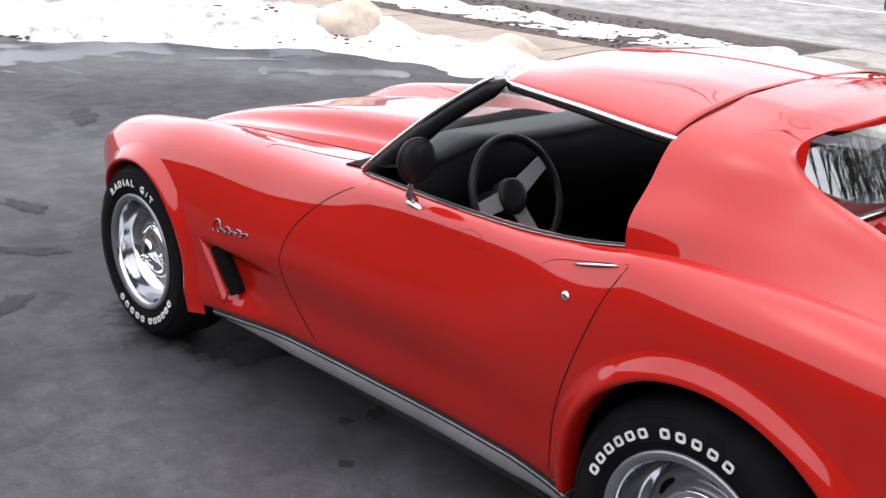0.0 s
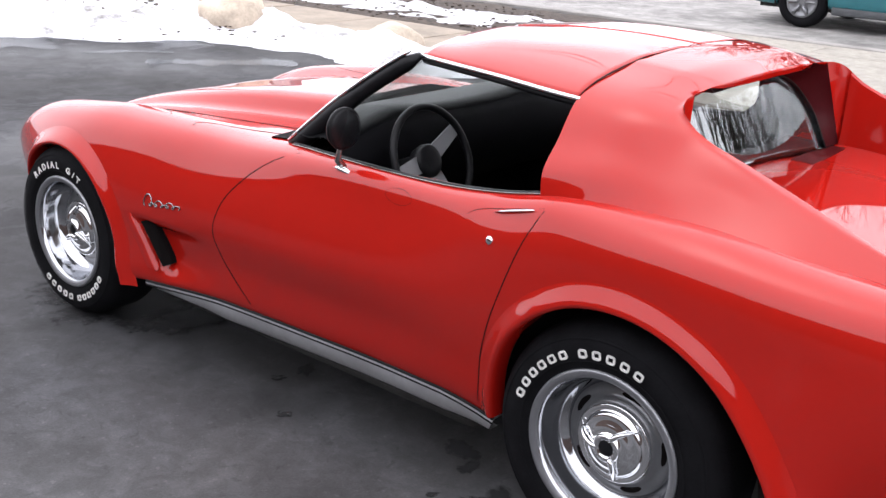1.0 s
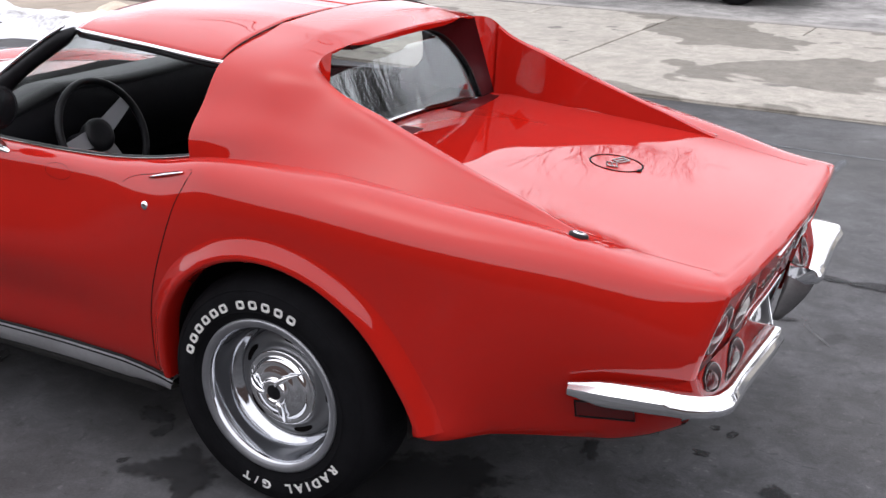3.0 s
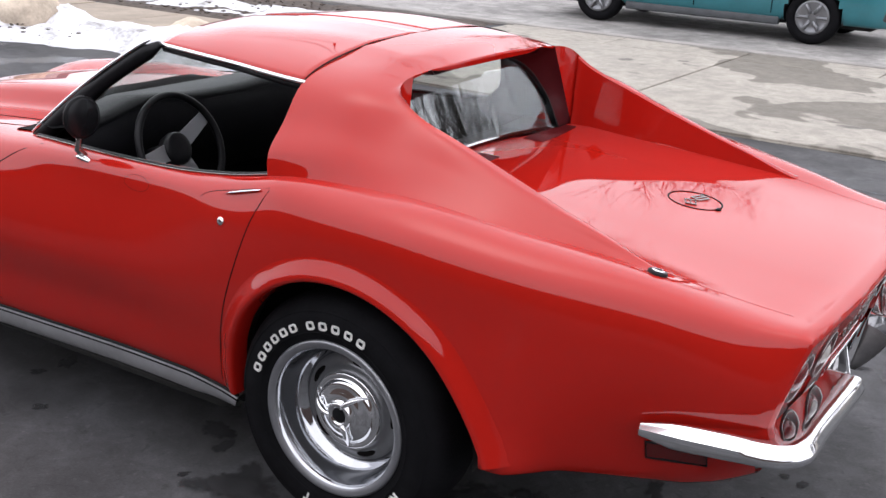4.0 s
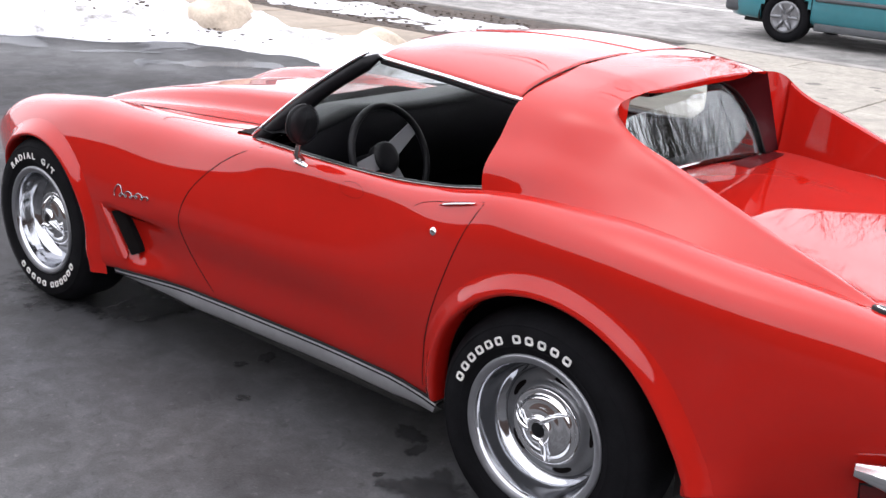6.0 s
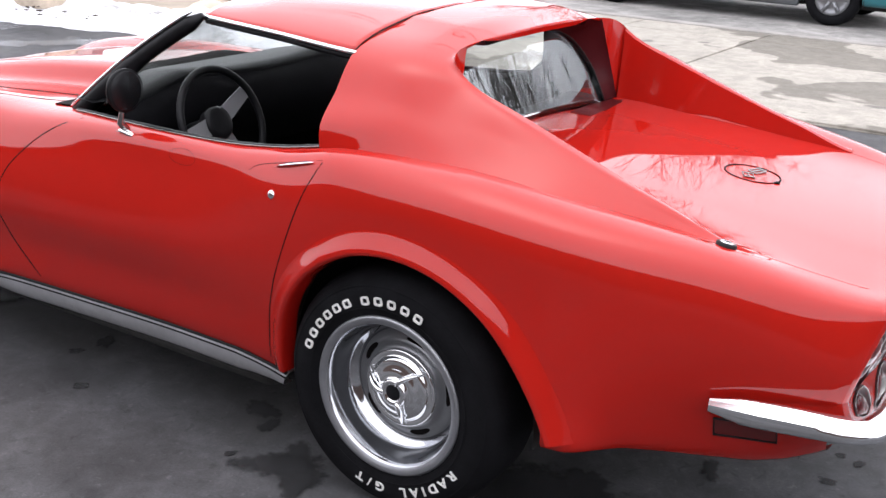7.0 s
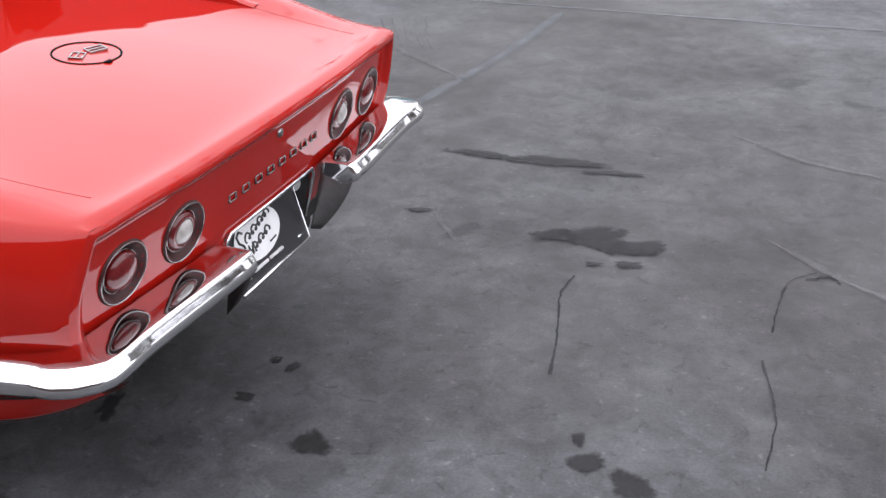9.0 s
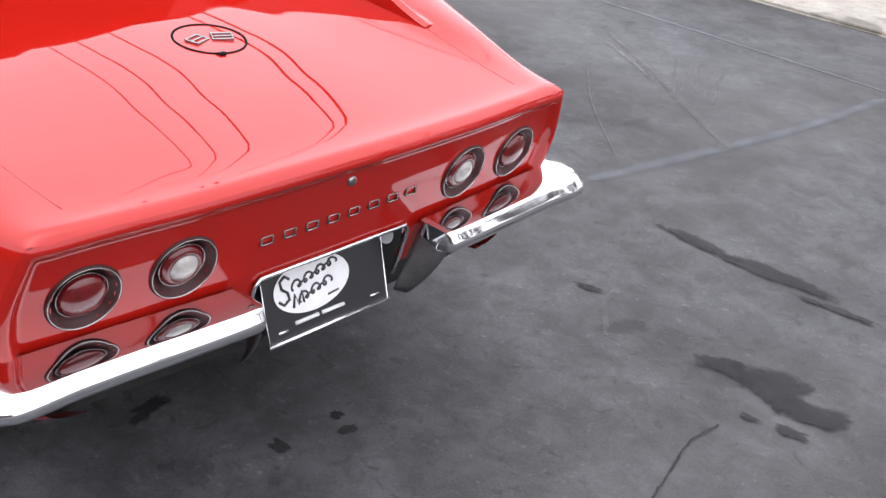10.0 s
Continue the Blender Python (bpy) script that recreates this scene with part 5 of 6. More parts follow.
LOT = asphalt("lot_asphalt", (0.032, 0.031, 0.031), (0.065, 0.066, 0.071), 0.25)
ROADM = asphalt("road_asphalt", (0.215, 0.205, 0.193), (0.262, 0.25, 0.236), 0.0, 0.4)
CONC = asphalt("concrete_slab", (0.300, 0.276, 0.236), (0.345, 0.320, 0.275), 0.0, 0.9, stains=True)
WALKM = material("tan_pavement", (0.27, 0.225, 0.175), 0.85, vary=0.2, scale=2.0, bump=0.2, bscale=60)
KERBM = material("kerb_concrete", (0.28, 0.265, 0.245), 0.85, vary=0.2, scale=3.0, bump=0.3, bscale=50)
SNOW = material("old_snow", (0.62, 0.62, 0.64), 0.7, vary=0.0, scale=2.6, bump=1.0, bscale=22, second=(0.20, 0.19, 0.18), detail=9.0, span=(0.70, 0.92))
ROCK = material("pale_boulder", (0.50, 0.42, 0.33), 0.85, vary=0.25, scale=4.0, bump=0.6, bscale=20)
MULCH = material("dark_mulch", (0.06, 0.045, 0.035), 0.95, vary=0.5, scale=14.0, bump=0.8, bscale=40)
LINE = material("worn_white_line", (0.6, 0.6, 0.58), 0.8, vary=0.3, scale=6.0)
STAIN_SHADE = material("damp_stain", (0.020, 0.020, 0.021), 0.7, vary=0.35, scale=8.0, bump=0.3, bscale=120, spec=0.25)
PALE = material("pale_crack_filler", (0.125, 0.138, 0.152), 0.7, vary=0.25, scale=9.0)


def ragged(m, scale, spread, most=1.0, soft=.12):
    """Frays a patch's rim: its cover falls off towards the edge, broken up by noise."""
    nt = m.node_tree
    rim = nt.nodes.new("ShaderNodeAttribute")
    rim.attribute_name = "cover"
    tc = nt.nodes.new("ShaderNodeTexCoord")
    n = nt.nodes.new("ShaderNodeTexNoise")
    n.inputs["Scale"].default_value, n.inputs["Detail"].default_value, n.inputs["Roughness"].default_value = scale, 6.0, 0.62
    nt.links.new(tc.outputs["Object"], n.inputs["Vector"])
    add = nt.nodes.new("ShaderNodeMath")
    add.operation = "MULTIPLY_ADD"
    add.inputs[1].default_value = spread
    nt.links.new(n.outputs["Fac"], add.inputs[0])
    nt.links.new(rim.outputs["Fac"], add.inputs[2])
    mr = nt.nodes.new("ShaderNodeMapRange")
    mr.inputs["From Min"].default_value, mr.inputs["From Max"].default_value = spread * .5 + .5 - soft, spread * .5 + .5 + soft
    mr.inputs["To Min"].default_value, mr.inputs["To Max"].default_value = 0.0, most
    nt.links.new(add.outputs[0], mr.inputs["Value"])
    nt.links.new(mr.outputs["Result"], nt.nodes["Principled BSDF"].inputs["Alpha"])


ragged(STAIN_SHADE, 16.0, 2.0, 0.78, .24)
ragged(PALE, 6.0, 0.8, 0.5, .38)


def sheet(x0, x1, y0, y1, z, mat, name, label, cat, nx=2, ny=2, kind="structure"):
    bm = grid([[Vector((x, y, z)) for y in np.linspace(y0, y1, ny)] for x in np.linspace(x0, x1, nx)])
    bmesh.ops.recalc_face_normals(bm, faces=bm.faces)
    if bm.faces[0].normal.z < 0:
        bmesh.ops.reverse_faces(bm, faces=bm.faces)
    return tagged(part(name, bm, mat, smooth=False), label, cat, "", kind)


sheet(-400, 400, -400, 400, 0.0, LOT, "ground", "dark worn asphalt parking lot with damp stains", "ground")
sheet(-200, 200, -21, -9.45, 0.004, ROADM, "road", "grey asphalt street beyond the lot", "road")
tagged(part("road_line", box(-60, 60, -14.05, -13.93, .004, .010), LINE, smooth=False), "worn white lane line on the street", "road marking", "", "structure")

# driveway apron of concrete slabs
apron = tagged(part("pavement", box(-30, 5.2, -9.45, -5.0, -.05, .006), CONC, smooth=False), "stained concrete driveway apron", "pavement", "", "structure")
random.seed(5)
for i in range(10):
    x0, x1 = 5.1 - 3.05 * (i + 1), 5.1 - 3.05 * i
    part("slab", box(x0 + .015, x1 - .015, -8.72, -5.02, .0, .022 + random.uniform(-.003, .003), .006, 1), CONC, apron, smooth=False)
    for j in range(2):
        a = x0 + 1.525 * j
        part("gutter_slab", box(a + .008, a + 1.517, -9.43, -8.745, .0, .020 + random.uniform(-.003, .003), .006, 1), CONC, apron, smooth=False)
# kerb line and tan pavement with a mulch strip
tagged(part("kerb", box(-30, 40, -9.62, -9.45, -.05, .035, .012, 2), KERBM), "low concrete kerb along the street", "kerb", "", "structure")
walk_way = tagged(part("footpath", box(5.2, 40, -6.75, -5.35, -.05, .02), WALKM, smooth=False), "tan concrete footpath", "pavement", "", "structure")
for i in range(14):
    part("slab", box(5.22 + 1.5 * i, 6.68 + 1.5 * i, -6.73, -5.37, .0, .036 + random.uniform(-.003, .003), .006, 1), WALKM, walk_way, smooth=False)


def mound(name, outline, height, mat, label, cat, seed, res=.09, kind="stuff", lump=.5, base=0.0):
    """A heap over a closed outline, high inside and thin at its ragged edge."""
    xs, ys = [p[0] for p in outline], [p[1] for p in outline]
    pts = [Vector((p[0], p[1])) for p in outline]

    def inside(x, y):
        c = False
        for i in range(len(pts)):
            a, b = pts[i], pts[i - 1]
            if (a.y > y) != (b.y > y) and x < (b.x - a.x) * (y - a.y) / (b.y - a.y) + a.x:
                c = not c
        return c

    def depth(x, y):
        q, best = Vector((x, y)), 9.0
        for i in range(len(pts)):
            a, b = pts[i], pts[i - 1]
            d = b - a
            t = min(1, max(0, (q - a).dot(d) / max(d.length_squared, 1e-9)))
            best = min(best, (q - a - d * t).length)
        return best if inside(x, y) else -best

    bm = bmesh.new()
    made = {}
    nx, ny = int((max(xs) - min(xs)) / res) + 3, int((max(ys) - min(ys)) / res) + 3
    for i in range(nx):
        for j in range(ny):
            x, y = min(xs) - res + i * res, min(ys) - res + j * res
            rag = .22 * noise.noise(Vector((x * 1.7, y * 1.7, seed))) + .10 * noise.noise(Vector((x * 5, y * 5, seed)))
            d = depth(x, y) + rag
            h = height * (1 - math.exp(-max(d, 0) / .22)) * max(.25, 1 + lump * noise.fractal(Vector((x * 1.8, y * 1.8, seed)), .8, 2.1, 6))
            if d > -.30:
                made[i, j] = bm.verts.new((x, y, base + (h if d > 0 else .5 * d)))
    for i in range(nx - 1):
        for j in range(ny - 1):
            k = [(i, j), (i + 1, j), (i + 1, j + 1), (i, j + 1)]
            if all(q in made for q in k):
                bm.faces.new([made[q] for q in k])
    return tagged(part(name, bm, mat), label, cat, "", kind)


mound("snow_bank", [(4.9, -4.75), (5.6, -4.35), (6.6, -4.25), (7.5, -4.15), (8.1, -3.9), (8.5, -3.3), (9.2, -2.7), (9.9, -1.6), (12, -1.2), (16, -1.5), (16, -5.3), (10.5, -5.6), (8.0, -5.45), (6, -5.35)], .17, SNOW, "bank of old ploughed snow at the lot's edge", "snow", 3.1, .06, lump=.9)
mound("snow_strip", [(5.3, -7.35), (7, -7.15), (9, -7.1), (12, -7.0), (16, -7.0), (16, -8.1), (12, -8.3), (9, -8.4), (5.4, -8.6)], .075, SNOW, "strip of thin melting snow by the street", "snow", 7.7, .07, lump=1.2)
mound("mulch_bed", [(5.3, -6.8), (16, -6.75), (16, -9.4), (5.3, -9.4)], .03, MULCH, "dark mulch and dead leaves beside the footpath", "planting bed", 2.2, .14, "stuff", .8)


def clods(name, spots, mat, label, cat, seed):
    """Many small lumps of earth and litter lying in and on the snow: x, y, spread in x and y, count, size."""
    rnd = random.Random(seed)
    bm = bmesh.new()
    for cx, cy, sx, sy, n, size, z in spots:
        for _ in range(n):
            x, y, r = cx + rnd.gauss(0, sx), cy + rnd.gauss(0, sy), size * rnd.uniform(.35, 1.3)
            made = bmesh.ops.create_icosphere(bm, subdivisions=1, radius=1)["verts"]
            a = rnd.uniform(0, 6.3)
            for v in made:
                q = v.co * rnd.uniform(.75, 1.25)
                v.co = Vector((x + r * (q.x * 1.5 * math.cos(a) - q.y * .8 * math.sin(a)), y + r * (q.x * 1.5 * math.sin(a) + q.y * .8 * math.cos(a)), z + r * .45 * q.z))
    return tagged(part(name, bm, mat, smooth=False), label, cat, "", "stuff")


clods("dirt_clods", [(12.3, -2.9, .30, .40, 130, .07, .26), (11.7, -3.1, .30, .4, 60, .05, .25), (13.2, -3.0, .4, .5, 90, .07, .27), (9.7, -2.9, .10, .5, 26, .022, .03), (8.9, -3.35, .3, .15, 24, .022, .03), (8.0, -4.2, .5, .3, 30, .018, .12), (9.9, -1.8, .12, .3, 20, .025, .04), (10.4, -4.4, .5, .4, 30, .03, .16)], MULCH, "dark earth and bark litter scattered on the snow", "dirt", 21)
clods("leaf_litter", [(6.8, -7.9, .8, .35, 60, .02, .07), (9.0, -7.8, 1.0, .35, 70, .022, .075), (6.4, -7.2, .6, .15, 90, .022, .03), (8.2, -7.3, .8, .2, 110, .024, .03), (10.5, -7.4, 1.0, .25, 90, .028, .03), (7.0, -8.3, .9, .25, 80, .02, .05), (9.5, -8.5, 1.2, .3, 80, .024, .05)], MULCH, "dead brown leaves along the planting bed", "leaf litter", 22)


def boulder(name, at, size, seed, label):
    bm = bmesh.new()
    bmesh.ops.create_icosphere(bm, subdivisions=4, radius=1)
    for v in bm.verts:
        n = 1 + .22 * noise.noise(v.co * 1.2 + Vector((seed, 0, 0))) + .06 * noise.noise(v.co * 4 + Vector((0, seed, 0)))
        v.co = Vector((v.co.x * size[0], v.co.y * size[1], max(v.co.z, -.35) * size[2])) * n
    ob = tagged(part(name, bm, ROCK), label, "boulder", "boulders along the snow bank")
    ob.location = at
    return ob


boulder("boulder", (8.35, -4.65, .16), (.36, .42, .30), 1.0, "large pale tan boulder in the snow bank")
boulder("boulder", (6.35, -5.05, .10), (.28, .32, .20), 4.0, "small pale boulder beside the snow bank")


def blot(bm, cx, cy, rx, ry, turn, seed, z=.004):
    """A flat ragged patch."""
    n = 40
    cover = bm.verts.layers.float.get("cover") or bm.verts.layers.float.new("cover")
    rings = []
    for k in range(n):
        t = 2 * math.pi * k / n
        r = 1 + .45 * noise.noise(Vector((math.cos(t) * 1.6, math.sin(t) * 1.6, seed))) + .2 * noise.noise(Vector((math.cos(t) * 5, math.sin(t) * 5, seed)))
        x, y = rx * r * math.cos(t), ry * r * math.sin(t)
        x, y = x * math.cos(turn) - y * math.sin(turn), x * math.sin(turn) + y * math.cos(turn)
        spoke = []
        for q, c in ((1.25, 0.0), (.55, 1.0)):
            v = bm.verts.new((cx + x * q, cy + y * q, z))
            v[cover] = c
            spoke.append(v)
        rings.append(spoke)
    for a, b in zip(rings, rings[1:] + rings[:1]):
        bm.faces.new((a[0], b[0], b[1], a[1]))
    bm.faces.new([r[1] for r in rings])


stain = bmesh.new()
# the broad patches by the rear wheel paint contact shade as well as damp
BLOTS = [(-.48, .70, .30, .15), (-.2, .80, .22, .12), (-1.21, .14, .06, .04), (-1.84, 0, .05, .035), (-1.96, .05, .06, .05), (-.95, .01, .03, .02), (-1.0, -.15, .028, .02), (-.94, -.17, .02, .015), (1.46, .73, .035, .02), (1.44, .61, .05, .03), (1.235, .90, .03, .02), (.57, .74, .045, .03), (.66, .66, .06, .05), (.55, .93, .025, .015), (.34, .88, .14, .08), (-.25, .62, .30, .16), (-.64, .16, .05, .03), (2.5, .70, .40, .26), (2.1, .62, .2, .12), (6.27, -.61, .28, .10), (3.7, .85, .18, .07), (3.1, 1.2, .16, .06), (4.4, .6, .2, .07), (-1.8, -.08, .03, .02), (-.30, .56, .17, .13), (-.24, .71, .13, .10), (-.38, .46, .09, .06), (.40, .90, .13, .06), (.28, .96, .07, .04)]
for k, (x, y, rx, ry) in enumerate(BLOTS):
    blot(stain, x, y, rx, ry, k * 1.3, k * 2.7, .002 + .0001 * k)
for k, (x, y, rx, ry, a) in enumerate([(-1.45, -1.13, .09, .045, .2), (-1.58, -1.15, .11, .085, -.4), (-1.73, -1.12, .10, .055, .3), (-1.72, -1.0, .05, .025, .2), (-1.62, -.97, .03, .016, 0), (-1.0, -1.735, .19, .035, -.08), (-1.27, -1.75, .22, .04, .06), (-1.52, -1.70, .12, .02, .1), (-.95, -1.19, .05, .018, .3)]):
    blot(stain, x, y, rx, ry, a, 50 + k * 3.1, .002 + .0001 * (k + len(BLOTS)))
tagged(part("damp_stains", stain, STAIN_SHADE, smooth=False), "dark damp and oily stains on the asphalt, with painted contact shade by the rear wheel", "stain", "", "stuff")


def streak(points, width, seed, z, bm, waver=1.0):
    """A flat wavering band along points."""
    p = spline([(x, y, z) for x, y in points], [8] * (len(points) - 1))
    rows = []
    for i, q in enumerate(p):
        d = (p[min(i + 1, len(p) - 1)] - p[max(i - 1, 0)]).normalized()
        s = Vector((-d.y, d.x, 0))
        w = width * (.7 + .8 * waver * noise.noise(Vector((i * .35, seed, 0)))) * (.4 if i in (0, len(p) - 1) else 1)
        q = q + s * (min(width, .009) * 1.2 * waver * noise.noise(Vector((i * .5, seed, 5))))
        w = max(w, .003) * 1.5
        rows.append([q - s * w, q, q + s * w])
    cover = bm.verts.layers.float.get("cover") or bm.verts.layers.float.new("cover")
    old = set(bm.verts)
    grid(rows, bm)
    made = [v for v in bm.verts if v not in old]
    for i, v in enumerate(made):
        v[cover] = 1.0 if i % 3 == 1 else 0.0


WET = material("meltwater_film", (0.040, 0.045, 0.055), 0.27, vary=0.2, scale=4.0, bump=0.04, bscale=6)
ragged(WET, 2.2, 2.6, 0.62)
film = bmesh.new()
streak([(8.85, -.6), (8.95, -1.1), (9.0, -1.5), (9.15, -2.1), (9.25, -2.8), (9.1, -3.2)], .95, 11, .0045, film)
streak([(9.2, -3.3), (8.7, -3.45), (8.2, -3.65), (7.7, -3.85)], .40, 12, .0046, film)
streak([(7.3, -2.75), (7.0, -3.1), (6.75, -3.45), (6.4, -3.8)], .30, 13, .0047, film)
streak([(9.5, -1.1), (9.6, -1.7), (9.7, -2.3)], .16, 14, .0048, film)
streak([(8.1, -2.6), (7.9, -3.0), (7.6, -3.3)], .10, 15, .0049, film)
for f in film.faces:
    f.normal_update()
    if f.normal.z < 0:
        f.normal_flip()
tagged(part("meltwater", film, WET, smooth=False), "thin shiny meltwater on the asphalt below the snow", "puddle", "", "stuff")


cracks = bmesh.new()
streak([(-1.66, -.33), (-1.63, -.5), (-1.60, -.63), (-1.57, -.76), (-1.58, -.88)], .0055, 1, .004, cracks, .6)
streak([(-2.23, -.1), (-2.23, -.32), (-2.17, -.57)], .003, 2, .004, cracks)
streak([(-2.18, -.72), (-2.18, -.86), (-2.2, -1.04), (-2.27, -1.12)], .004, 5, .004, cracks)
streak([(-2.24, -1.06), (-2.31, -1.10), (-2.34, -1.06)], .009, 6, .0041, cracks)
for f in list(cracks.faces):
    f.normal_update()
    if f.normal.z < 0:
        f.normal_flip()
tagged(part("ground_cracks", cracks, STAIN_SHADE, smooth=False), "thin dark cracks in the asphalt", "crack", "", "stuff")
filler = bmesh.new()
streak([(-.45, -1.85), (-.51, -2.21), (-.61, -2.75), (-.68, -3.3), (-.71, -3.88)], .05, 3, .004, filler, .25)
streak([(-3.5, -3.9), (-1.9, -3.95), (-.7, -4.0), (.6, -4.05), (2.2, -4.1)], .022, 4, .004, filler, .3)
for f in list(filler.faces):
    f.normal_update()
    if f.normal.z < 0:
        f.normal_flip()
tagged(part("crack_filler", filler, PALE, smooth=False), "pale worn seams across the asphalt", "crack filler", "", "stuff")

SCUFF = material("pale_scuff", (0.13, 0.13, 0.13), 0.85, vary=0.3, scale=12.0)
ragged(SCUFF, 30.0, 2.2, 0.32)
scuffs = bmesh.new()
for k in range(5):
    o = .055 * k
    streak([(.22 - o, -3.50 - .03 * k), (.08 - o, -3.25 - .01 * k), (-.06 - o, -3.02)], .014, 30 + k, .0050 + .0001 * k, scuffs)
streak([(.70, -3.56), (.40, -3.35), (.12, -3.15), (-.15, -2.95), (-.60, -2.6)], .035, 41, .0056, scuffs)
streak([(.60, -3.40), (.30, -3.22), (.05, -3.05)], .02, 42, .0057, scuffs)
streak([(.50, -3.13), (.1, -2.6), (-.40, -2.11)], .012, 43, .0058, scuffs)
streak([(-1.15, -1.0), (-1.05, -1.12), (-1.0, -1.25)], .02, 44, .0059, scuffs)
streak([(-2.1, -1.3), (-2.4, -1.05), (-2.7, -.9)], .02, 45, .0060, scuffs)
streak([(-1.9, -2.2), (-2.2, -2.0), (-2.6, -1.9)], .025, 46, .0061, scuffs)
for f in scuffs.faces:
    f.normal_update()
    if f.normal.z < 0:
        f.normal_flip()
tagged(part("tyre_scuffs", scuffs, SCUFF, smooth=False), "pale tyre scuffs and scrapes on the asphalt", "scuff", "", "stuff")

POSTM = material("weathered_grey_steel", (0.20, 0.205, 0.21), 0.6, 0.3, vary=0.2, scale=5.0, bump=0.1, bscale=40)
post = thing("square_post", "weathered grey square steel post beside the footpath", "post", "", (12.6, -6.6, .0))
part("shaft", box(-.14, .14, -.14, .14, .02, 3.2, .015, 2), POSTM, post)
part("base_plate", box(-.20, .20, -.20, .20, .0, .045, .008, 1), POSTM, post)

# ---- minivan standing on the street ----
VANP = material("teal_van_paint", (0.02, 0.16, 0.19), 0.35, 0.2, coat=1.0, vary=0.08, scale=2.0)
VGLASS = material("dark_van_glass", (0.02, 0.025, 0.03), 0.05, coat=1.0)
VPLAST = material("grey_van_plastic", (0.06, 0.065, 0.07), 0.6, vary=0.15, scale=8.0)


def minivan(at, turn):
    van = thing("minivan", "teal minivan with dark windows on the street", "car")
    L0, L1 = -2.3, 2.3
    top = pchip([(-2.3, .95), (-2.22, 1.55), (-2.0, 1.70), (.3, 1.72), (.75, 1.55), (1.35, 1.08), (1.9, .95), (2.2, .80), (2.3, .55)])
    wid = pchip([(-2.3, .80), (-2.1, .89), (0, .92), (1.6, .90), (2.1, .80), (2.3, .62)])
    rows = []
    for x in np.linspace(L0, L1, 93):
        t, w = top(x), wid(x)
        b = min(1.0, t - .08)
        cabin = max(0, t - 1.05)
        prof = [(0, t), (w * .6 - cabin * .05, t - .01), (w - .04 - cabin * .26, t - .06), (w - .02 - cabin * .06, max(b, t - .35) if t > 1.3 else t - .09), (w, .72 if t > .9 else t - .15), (w + .01, .52), (w - .01, .36), (w - .06, .27), (w - .3, .25)]
        rows.append(spline([(x, y, min(z, t)) for y, z in prof], (3, 3, 3, 4, 4, 3, 3, 2)))
    bm = bmesh.new()
    lv = [[bm.verts.new(p) for p in r] for r in rows]
    rv = [[r[0]] + [bm.verts.new((v.co.x, -v.co.y, v.co.z)) for v in r[1:]] for r in lv]
    for s, v in ((1, lv), (-1, rv)):
        for i in range(len(v) - 1):
            for j in range(len(v[0]) - 1):
                q = (v[i][j], v[i + 1][j], v[i + 1][j + 1], v[i][j + 1])
                c = sum((a.co for a in q), Vector()) / 4
                if j > 10 and min(math.hypot(c.x - 1.4, c.z - .33), math.hypot(c.x + 1.45, c.z - .33)) < .36:
                    continue
                bm.faces.new(q if s > 0 else q[::-1])
    bm.faces.new(lv[-1][::-1] + rv[-1][1:])
    bm.faces.new(lv[0] + rv[0][1:][::-1])
    bmesh.ops.remove_doubles(bm, verts=bm.verts, dist=1e-4)
    bmesh.ops.recalc_face_normals(bm, faces=bm.faces)
    part("body", bm, VANP, van)
    for s in (1, -1):
        for x0, x1 in ((-2.0, -1.0), (-.92, .02), (.10, .85)):
            q = [Vector((x, s * (wid(x) - .005 - max(0, z - 1.05) * .17 + .012), z)) for x, z in ((x0, 1.08), (x1 + (.18 if x1 > .5 else 0), 1.08), (x1 - (.12 if x1 > .5 else 0), 1.48), (x0 + .05, 1.50))]
            part("side_window", prism(q, .03, (0, -s, 0)), VGLASS, van, smooth=False)
        part("side_moulding", tube([(x, s * (wid(x) + .012), .60) for x in np.linspace(-1.0, 1.0, 10)], .03, 6), VPLAST, van)
        for x in (-.95, .05, 1.05):
            part("door_gap", tube([(x, s * (wid(x) + .012), .34), (x, s * (wid(x) + .014), .72), (x, s * (wid(x) - .0), 1.05)], .006, 6), SEAM, van)
        part("door_handle", box(-.85, -.68, s * (wid(-.8)) - .01, s * wid(-.8) + .03, .86, .89, .008, 1), VANP, van)
        part("head_lamp", box(2.12, 2.26, s * .62 - .14, s * .62 + .14, .62, .76, .03, 2), CLEARLENS, van)
        part("tail_lamp", box(-2.34, -2.22, s * .78 - .07, s * .78 + .07, .85, 1.25, .02, 2), REDLENS, van)
        part("sill", box(-1.05, 1.0, s * .86 - .04, s * .86 + .04, .20, .30, .02, 2), VPLAST, van)
        for x in (1.4, -1.45):
            w = part("wheel", lathe([(.21, -.02), (.20, .0), (.17, -.01), (.12, -.03), (.06, -.015), (0, -.01)], 32), SILVERP, van, "silver alloy wheel")
            part("tyre", lathe([(.205, -.03), (.215, .0), (.26, .012), (.30, .004), (.325, -.03), (.33, -.08), (.33, -.16), (.30, -.2), (.2, -.2)], 40), RUBBER, w)
            for k in range(6):
                a = 2 * math.pi * k / 6
                sp = tube([(.05 * math.cos(a), .0, .05 * math.sin(a)), (.18 * math.cos(a), .005, .18 * math.sin(a))], .022, 6)
                part("spoke", sp, SILVERP, w)
            w.matrix_basis = pose(x, s * .90, .33, 0, 0, 0 if s > 0 else 180)
            well = [[Vector((x + .37 * math.cos(t), s * y, .33 + .37 * math.sin(t))) for t in np.linspace(-.2, math.pi + .2, 16)] for y in (.90, .60)]
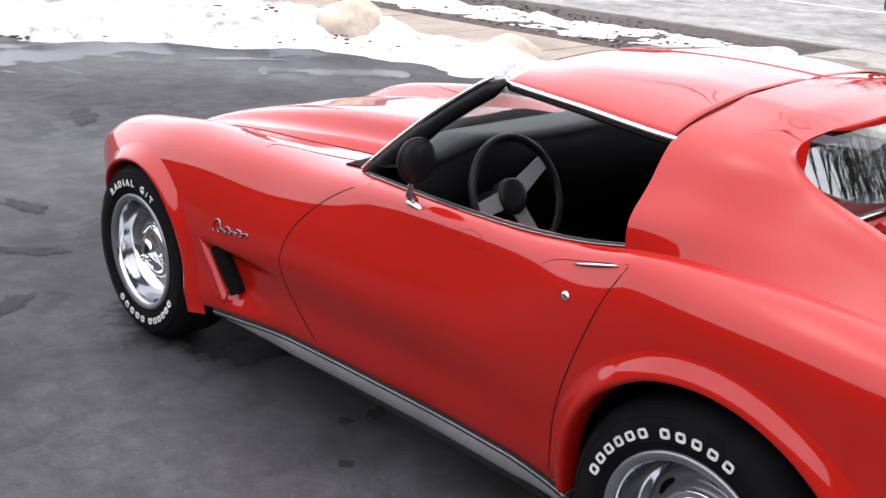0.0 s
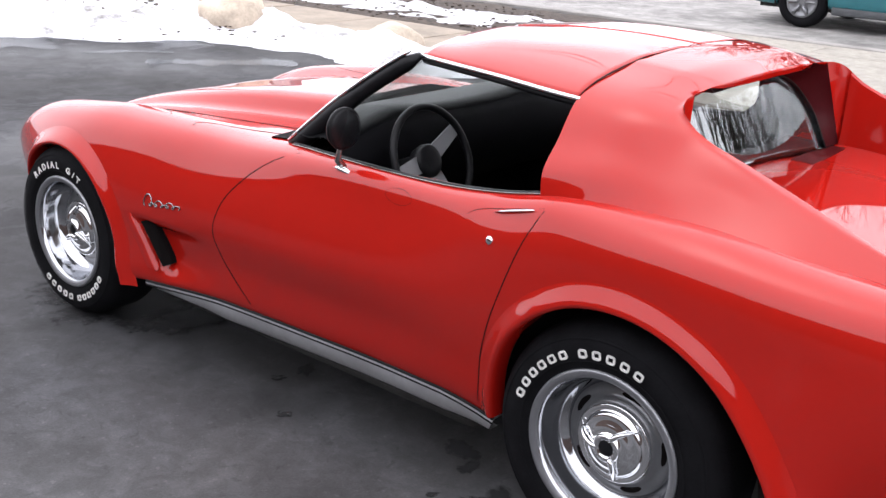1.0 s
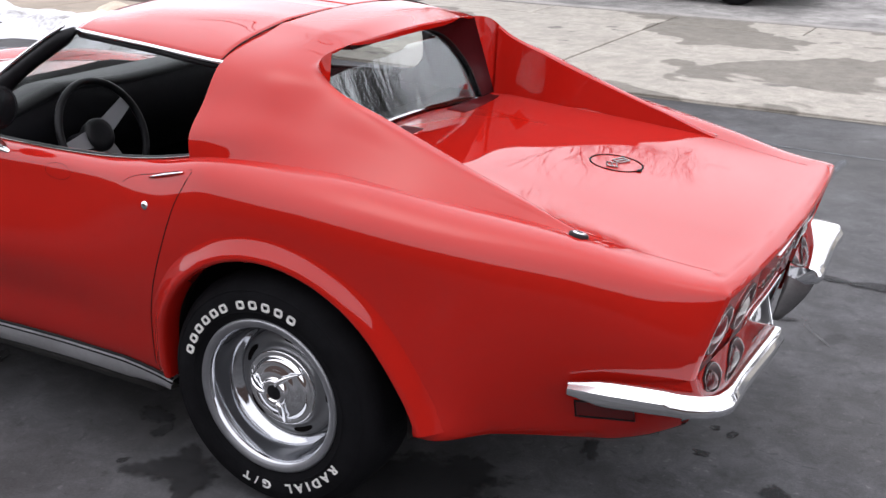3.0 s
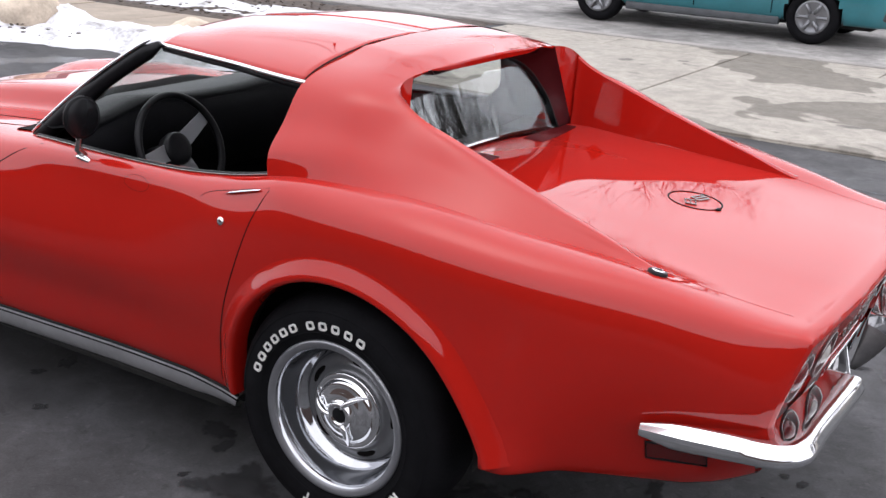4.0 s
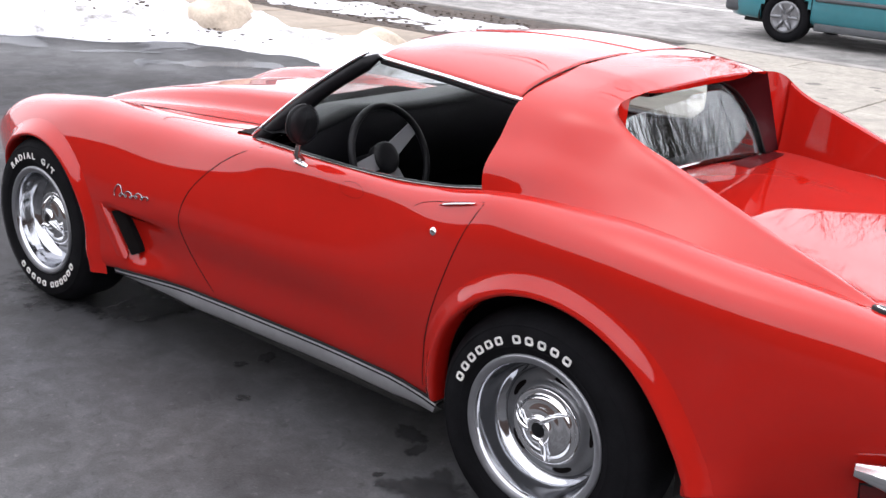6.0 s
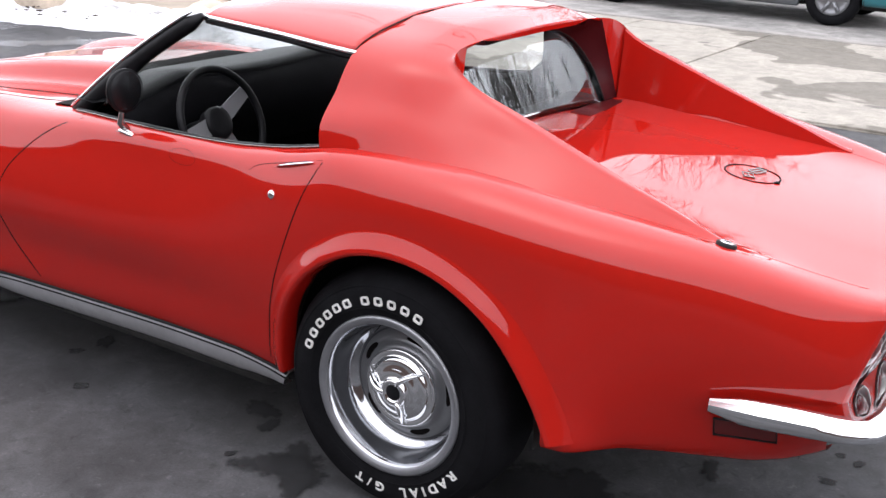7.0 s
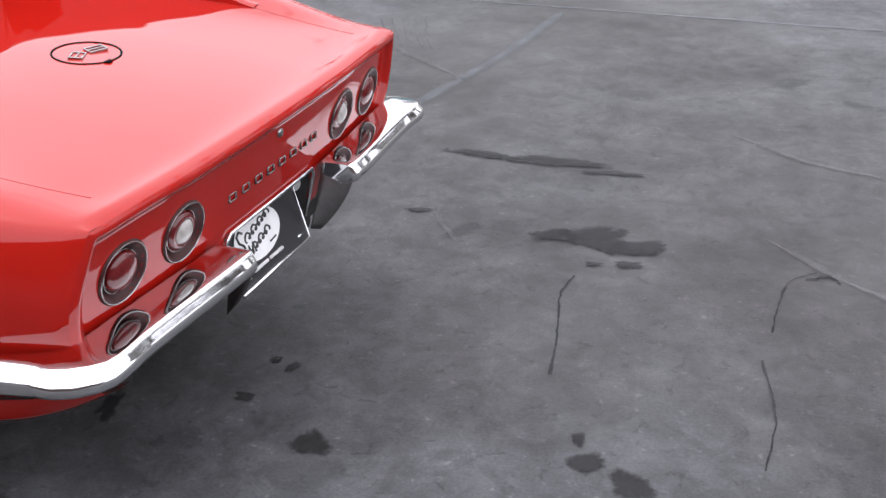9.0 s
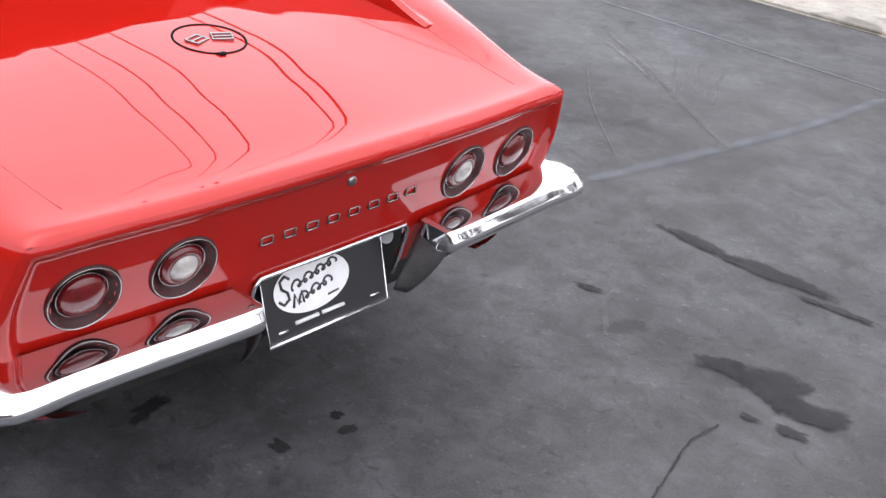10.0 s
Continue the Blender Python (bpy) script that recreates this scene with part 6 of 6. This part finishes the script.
            part("wheel_well", grid(well), UNDER, van)
    part("front_bumper", box(2.05, 2.34, -.78, .78, .32, .55, .06, 3), VPLAST, van)
    part("rear_bumper", box(-2.38, -2.1, -.82, .82, .34, .60, .05, 3), VPLAST, van)
    part("underbody", box(-2.1, 2.1, -.6, .6, .20, .36), UNDER, van)
    van.matrix_basis = pose(*at, 0, 0, turn)
    return van


minivan((3.25, -11.8, .004), 0)


# ---- what closes the place round the lot: an added unseen block behind, bare trees, wires ----
BARK = material("dark_bark", (0.045, 0.038, 0.032), 0.9, vary=0.3, scale=6.0, bump=0.5, bscale=25)
WALLB = material("brown_brick_wall", (0.075, 0.05, 0.042), 0.9, vary=0.25, scale=3.0, bump=0.3, bscale=20)
ROOFM = material("grey_roof_edge", (0.10, 0.10, 0.10), 0.8, vary=0.15, scale=4.0)


def bare_tree(at, height, seed, label, stem=.34, girth=.024):
    """A leafless tree: a tapered trunk that forks into limbs and twigs."""
    rnd = random.Random(seed)
    tree = thing("bare_tree", label, "tree", "bare trees round the lot")
    trunk, crown = bmesh.new(), bmesh.new()

    def grow(p, d, length, r, level):
        n = 5 if level < 2 else 3
        pts, q, v = [p.copy()], p.copy(), d.copy()
        for _ in range(n):
            v = (v + Vector((rnd.uniform(-1, 1), rnd.uniform(-1, 1), rnd.uniform(-.5, .8))) * .22).normalized()
            q = q + v * (length / n)
            pts.append(q.copy())
        rs = [r * (1 - .55 * i / n) for i in range(n + 1)]
        tube(pts, rs, 7 if level < 2 else (5 if level < 4 else 3), bm=trunk if level == 0 else crown)
        if level >= 5:
            return
        for k in range(rnd.randint(3, 4)):
            i = rnd.randint(max(1, n - 3), n) if level else rnd.randint(n - 2, n)
            side = Vector((rnd.uniform(-1, 1), rnd.uniform(-1, 1), rnd.uniform(.0, .9))).normalized()
            grow(pts[i], (v * .6 + side).normalized(), length * rnd.uniform(.62, .86), rs[i] * rnd.uniform(.56, .8), level + 1)

    grow(Vector((0, 0, -.1)), Vector((0, 0, 1)), height * stem, height * girth, 0)
    part("trunk", trunk, BARK, tree)
    part("crown", crown, BARK, tree)
    tree.location = at
    return tree


first = bare_tree((8.6, -26.0, 0), 19.5, 11, "leafless tree with dark bark across the street", .20, .023)
bare_tree((-7.0, -21.8, 0), 22, 5, "leafless tree with spreading dark branches", .18, .018)
second = bare_tree((-12.0, -22, 0), 25, 23, "leafless tree forking low into thick limbs", .18, .018)
copy_thing(second, pose(-16.5, -22.5, 0, 0, 0, 100))
old = bare_tree((-21.5, -22.2, 0), 38, 31, "tall old leafless tree with a broad crown", .18, .017)
copy_thing(old, pose(-28.5, -24, 0, 0, 0, 130))
copy_thing(first, pose(12.4, -27.0, 0, 0, 0, 140))
copy_thing(first, pose(6.8, -28.0, 0, 0, 0, 70))
copy_thing(first, pose(10.6, -24.5, 0, 0, 0, 250))
copy_thing(second, pose(-3.5, -27, 0, 0, 0, 300))
for x, y, turn in ((5.2, -26.5, 200), (7.6, -28.0, 20), (6.4, -25.0, 310)):
    copy_thing(first, pose(x, y, 0, 0, 0, turn) @ Matrix.Diagonal((1.1, 1.1, 1.10, 1)))
for x, y, turn in ((-9.4, -22.3, 40), (-11.2, -23.6, 275)):
    copy_thing(second, pose(x, y, 0, 0, 0, turn))
for x, y, turn in ((-15.5, -22.6, 60), (-18.6, -23.6, 200), (-24.0, -22.4, 300)):
    copy_thing(old, pose(x, y, 0, 0, 0, turn))

# added out of view: its height sets the dark reflection on the car's side
unseen_block = thing("building", "unseen low brown block with a flat roof, added for the flank's dark reflection", "building")
part("wall", box(-22, 24, 9.5, 19, -.1, 3.75), WALLB, unseen_block, smooth=False)
part("roof", box(-22.3, 24.3, 9.2, 19.3, 3.75, 4.0, .03, 1), ROOFM, unseen_block, smooth=False)
WIRE = material("black_cable", (0.02, 0.02, 0.02), 0.6)
lines = thing("overhead_lines", "dark overhead cables on wooden utility poles", "power line")
for y, z, r in ((-11.0, 8.9, .022), (-11.9, 9.9, .022), (-9.2, 9.6, .016), (-9.4, 10.6, .016), (-9.0, 11.0, .016)):
    part("cable", tube([(x, y, z + .0006 * (x - 12) ** 2) for x in np.linspace(-30, 55, 30)], r, 6), WIRE, lines)
for x in (-28, 52):
    part("utility_pole", tube([(x, -10.3, -.2), (x, -10.3, 12.4)], [.16, .11], 10), BARK, lines)
    part("cross_arm", box(x - .06, x + .06, -12.1, -8.8, 10.9, 11.04), BARK, lines, smooth=False)
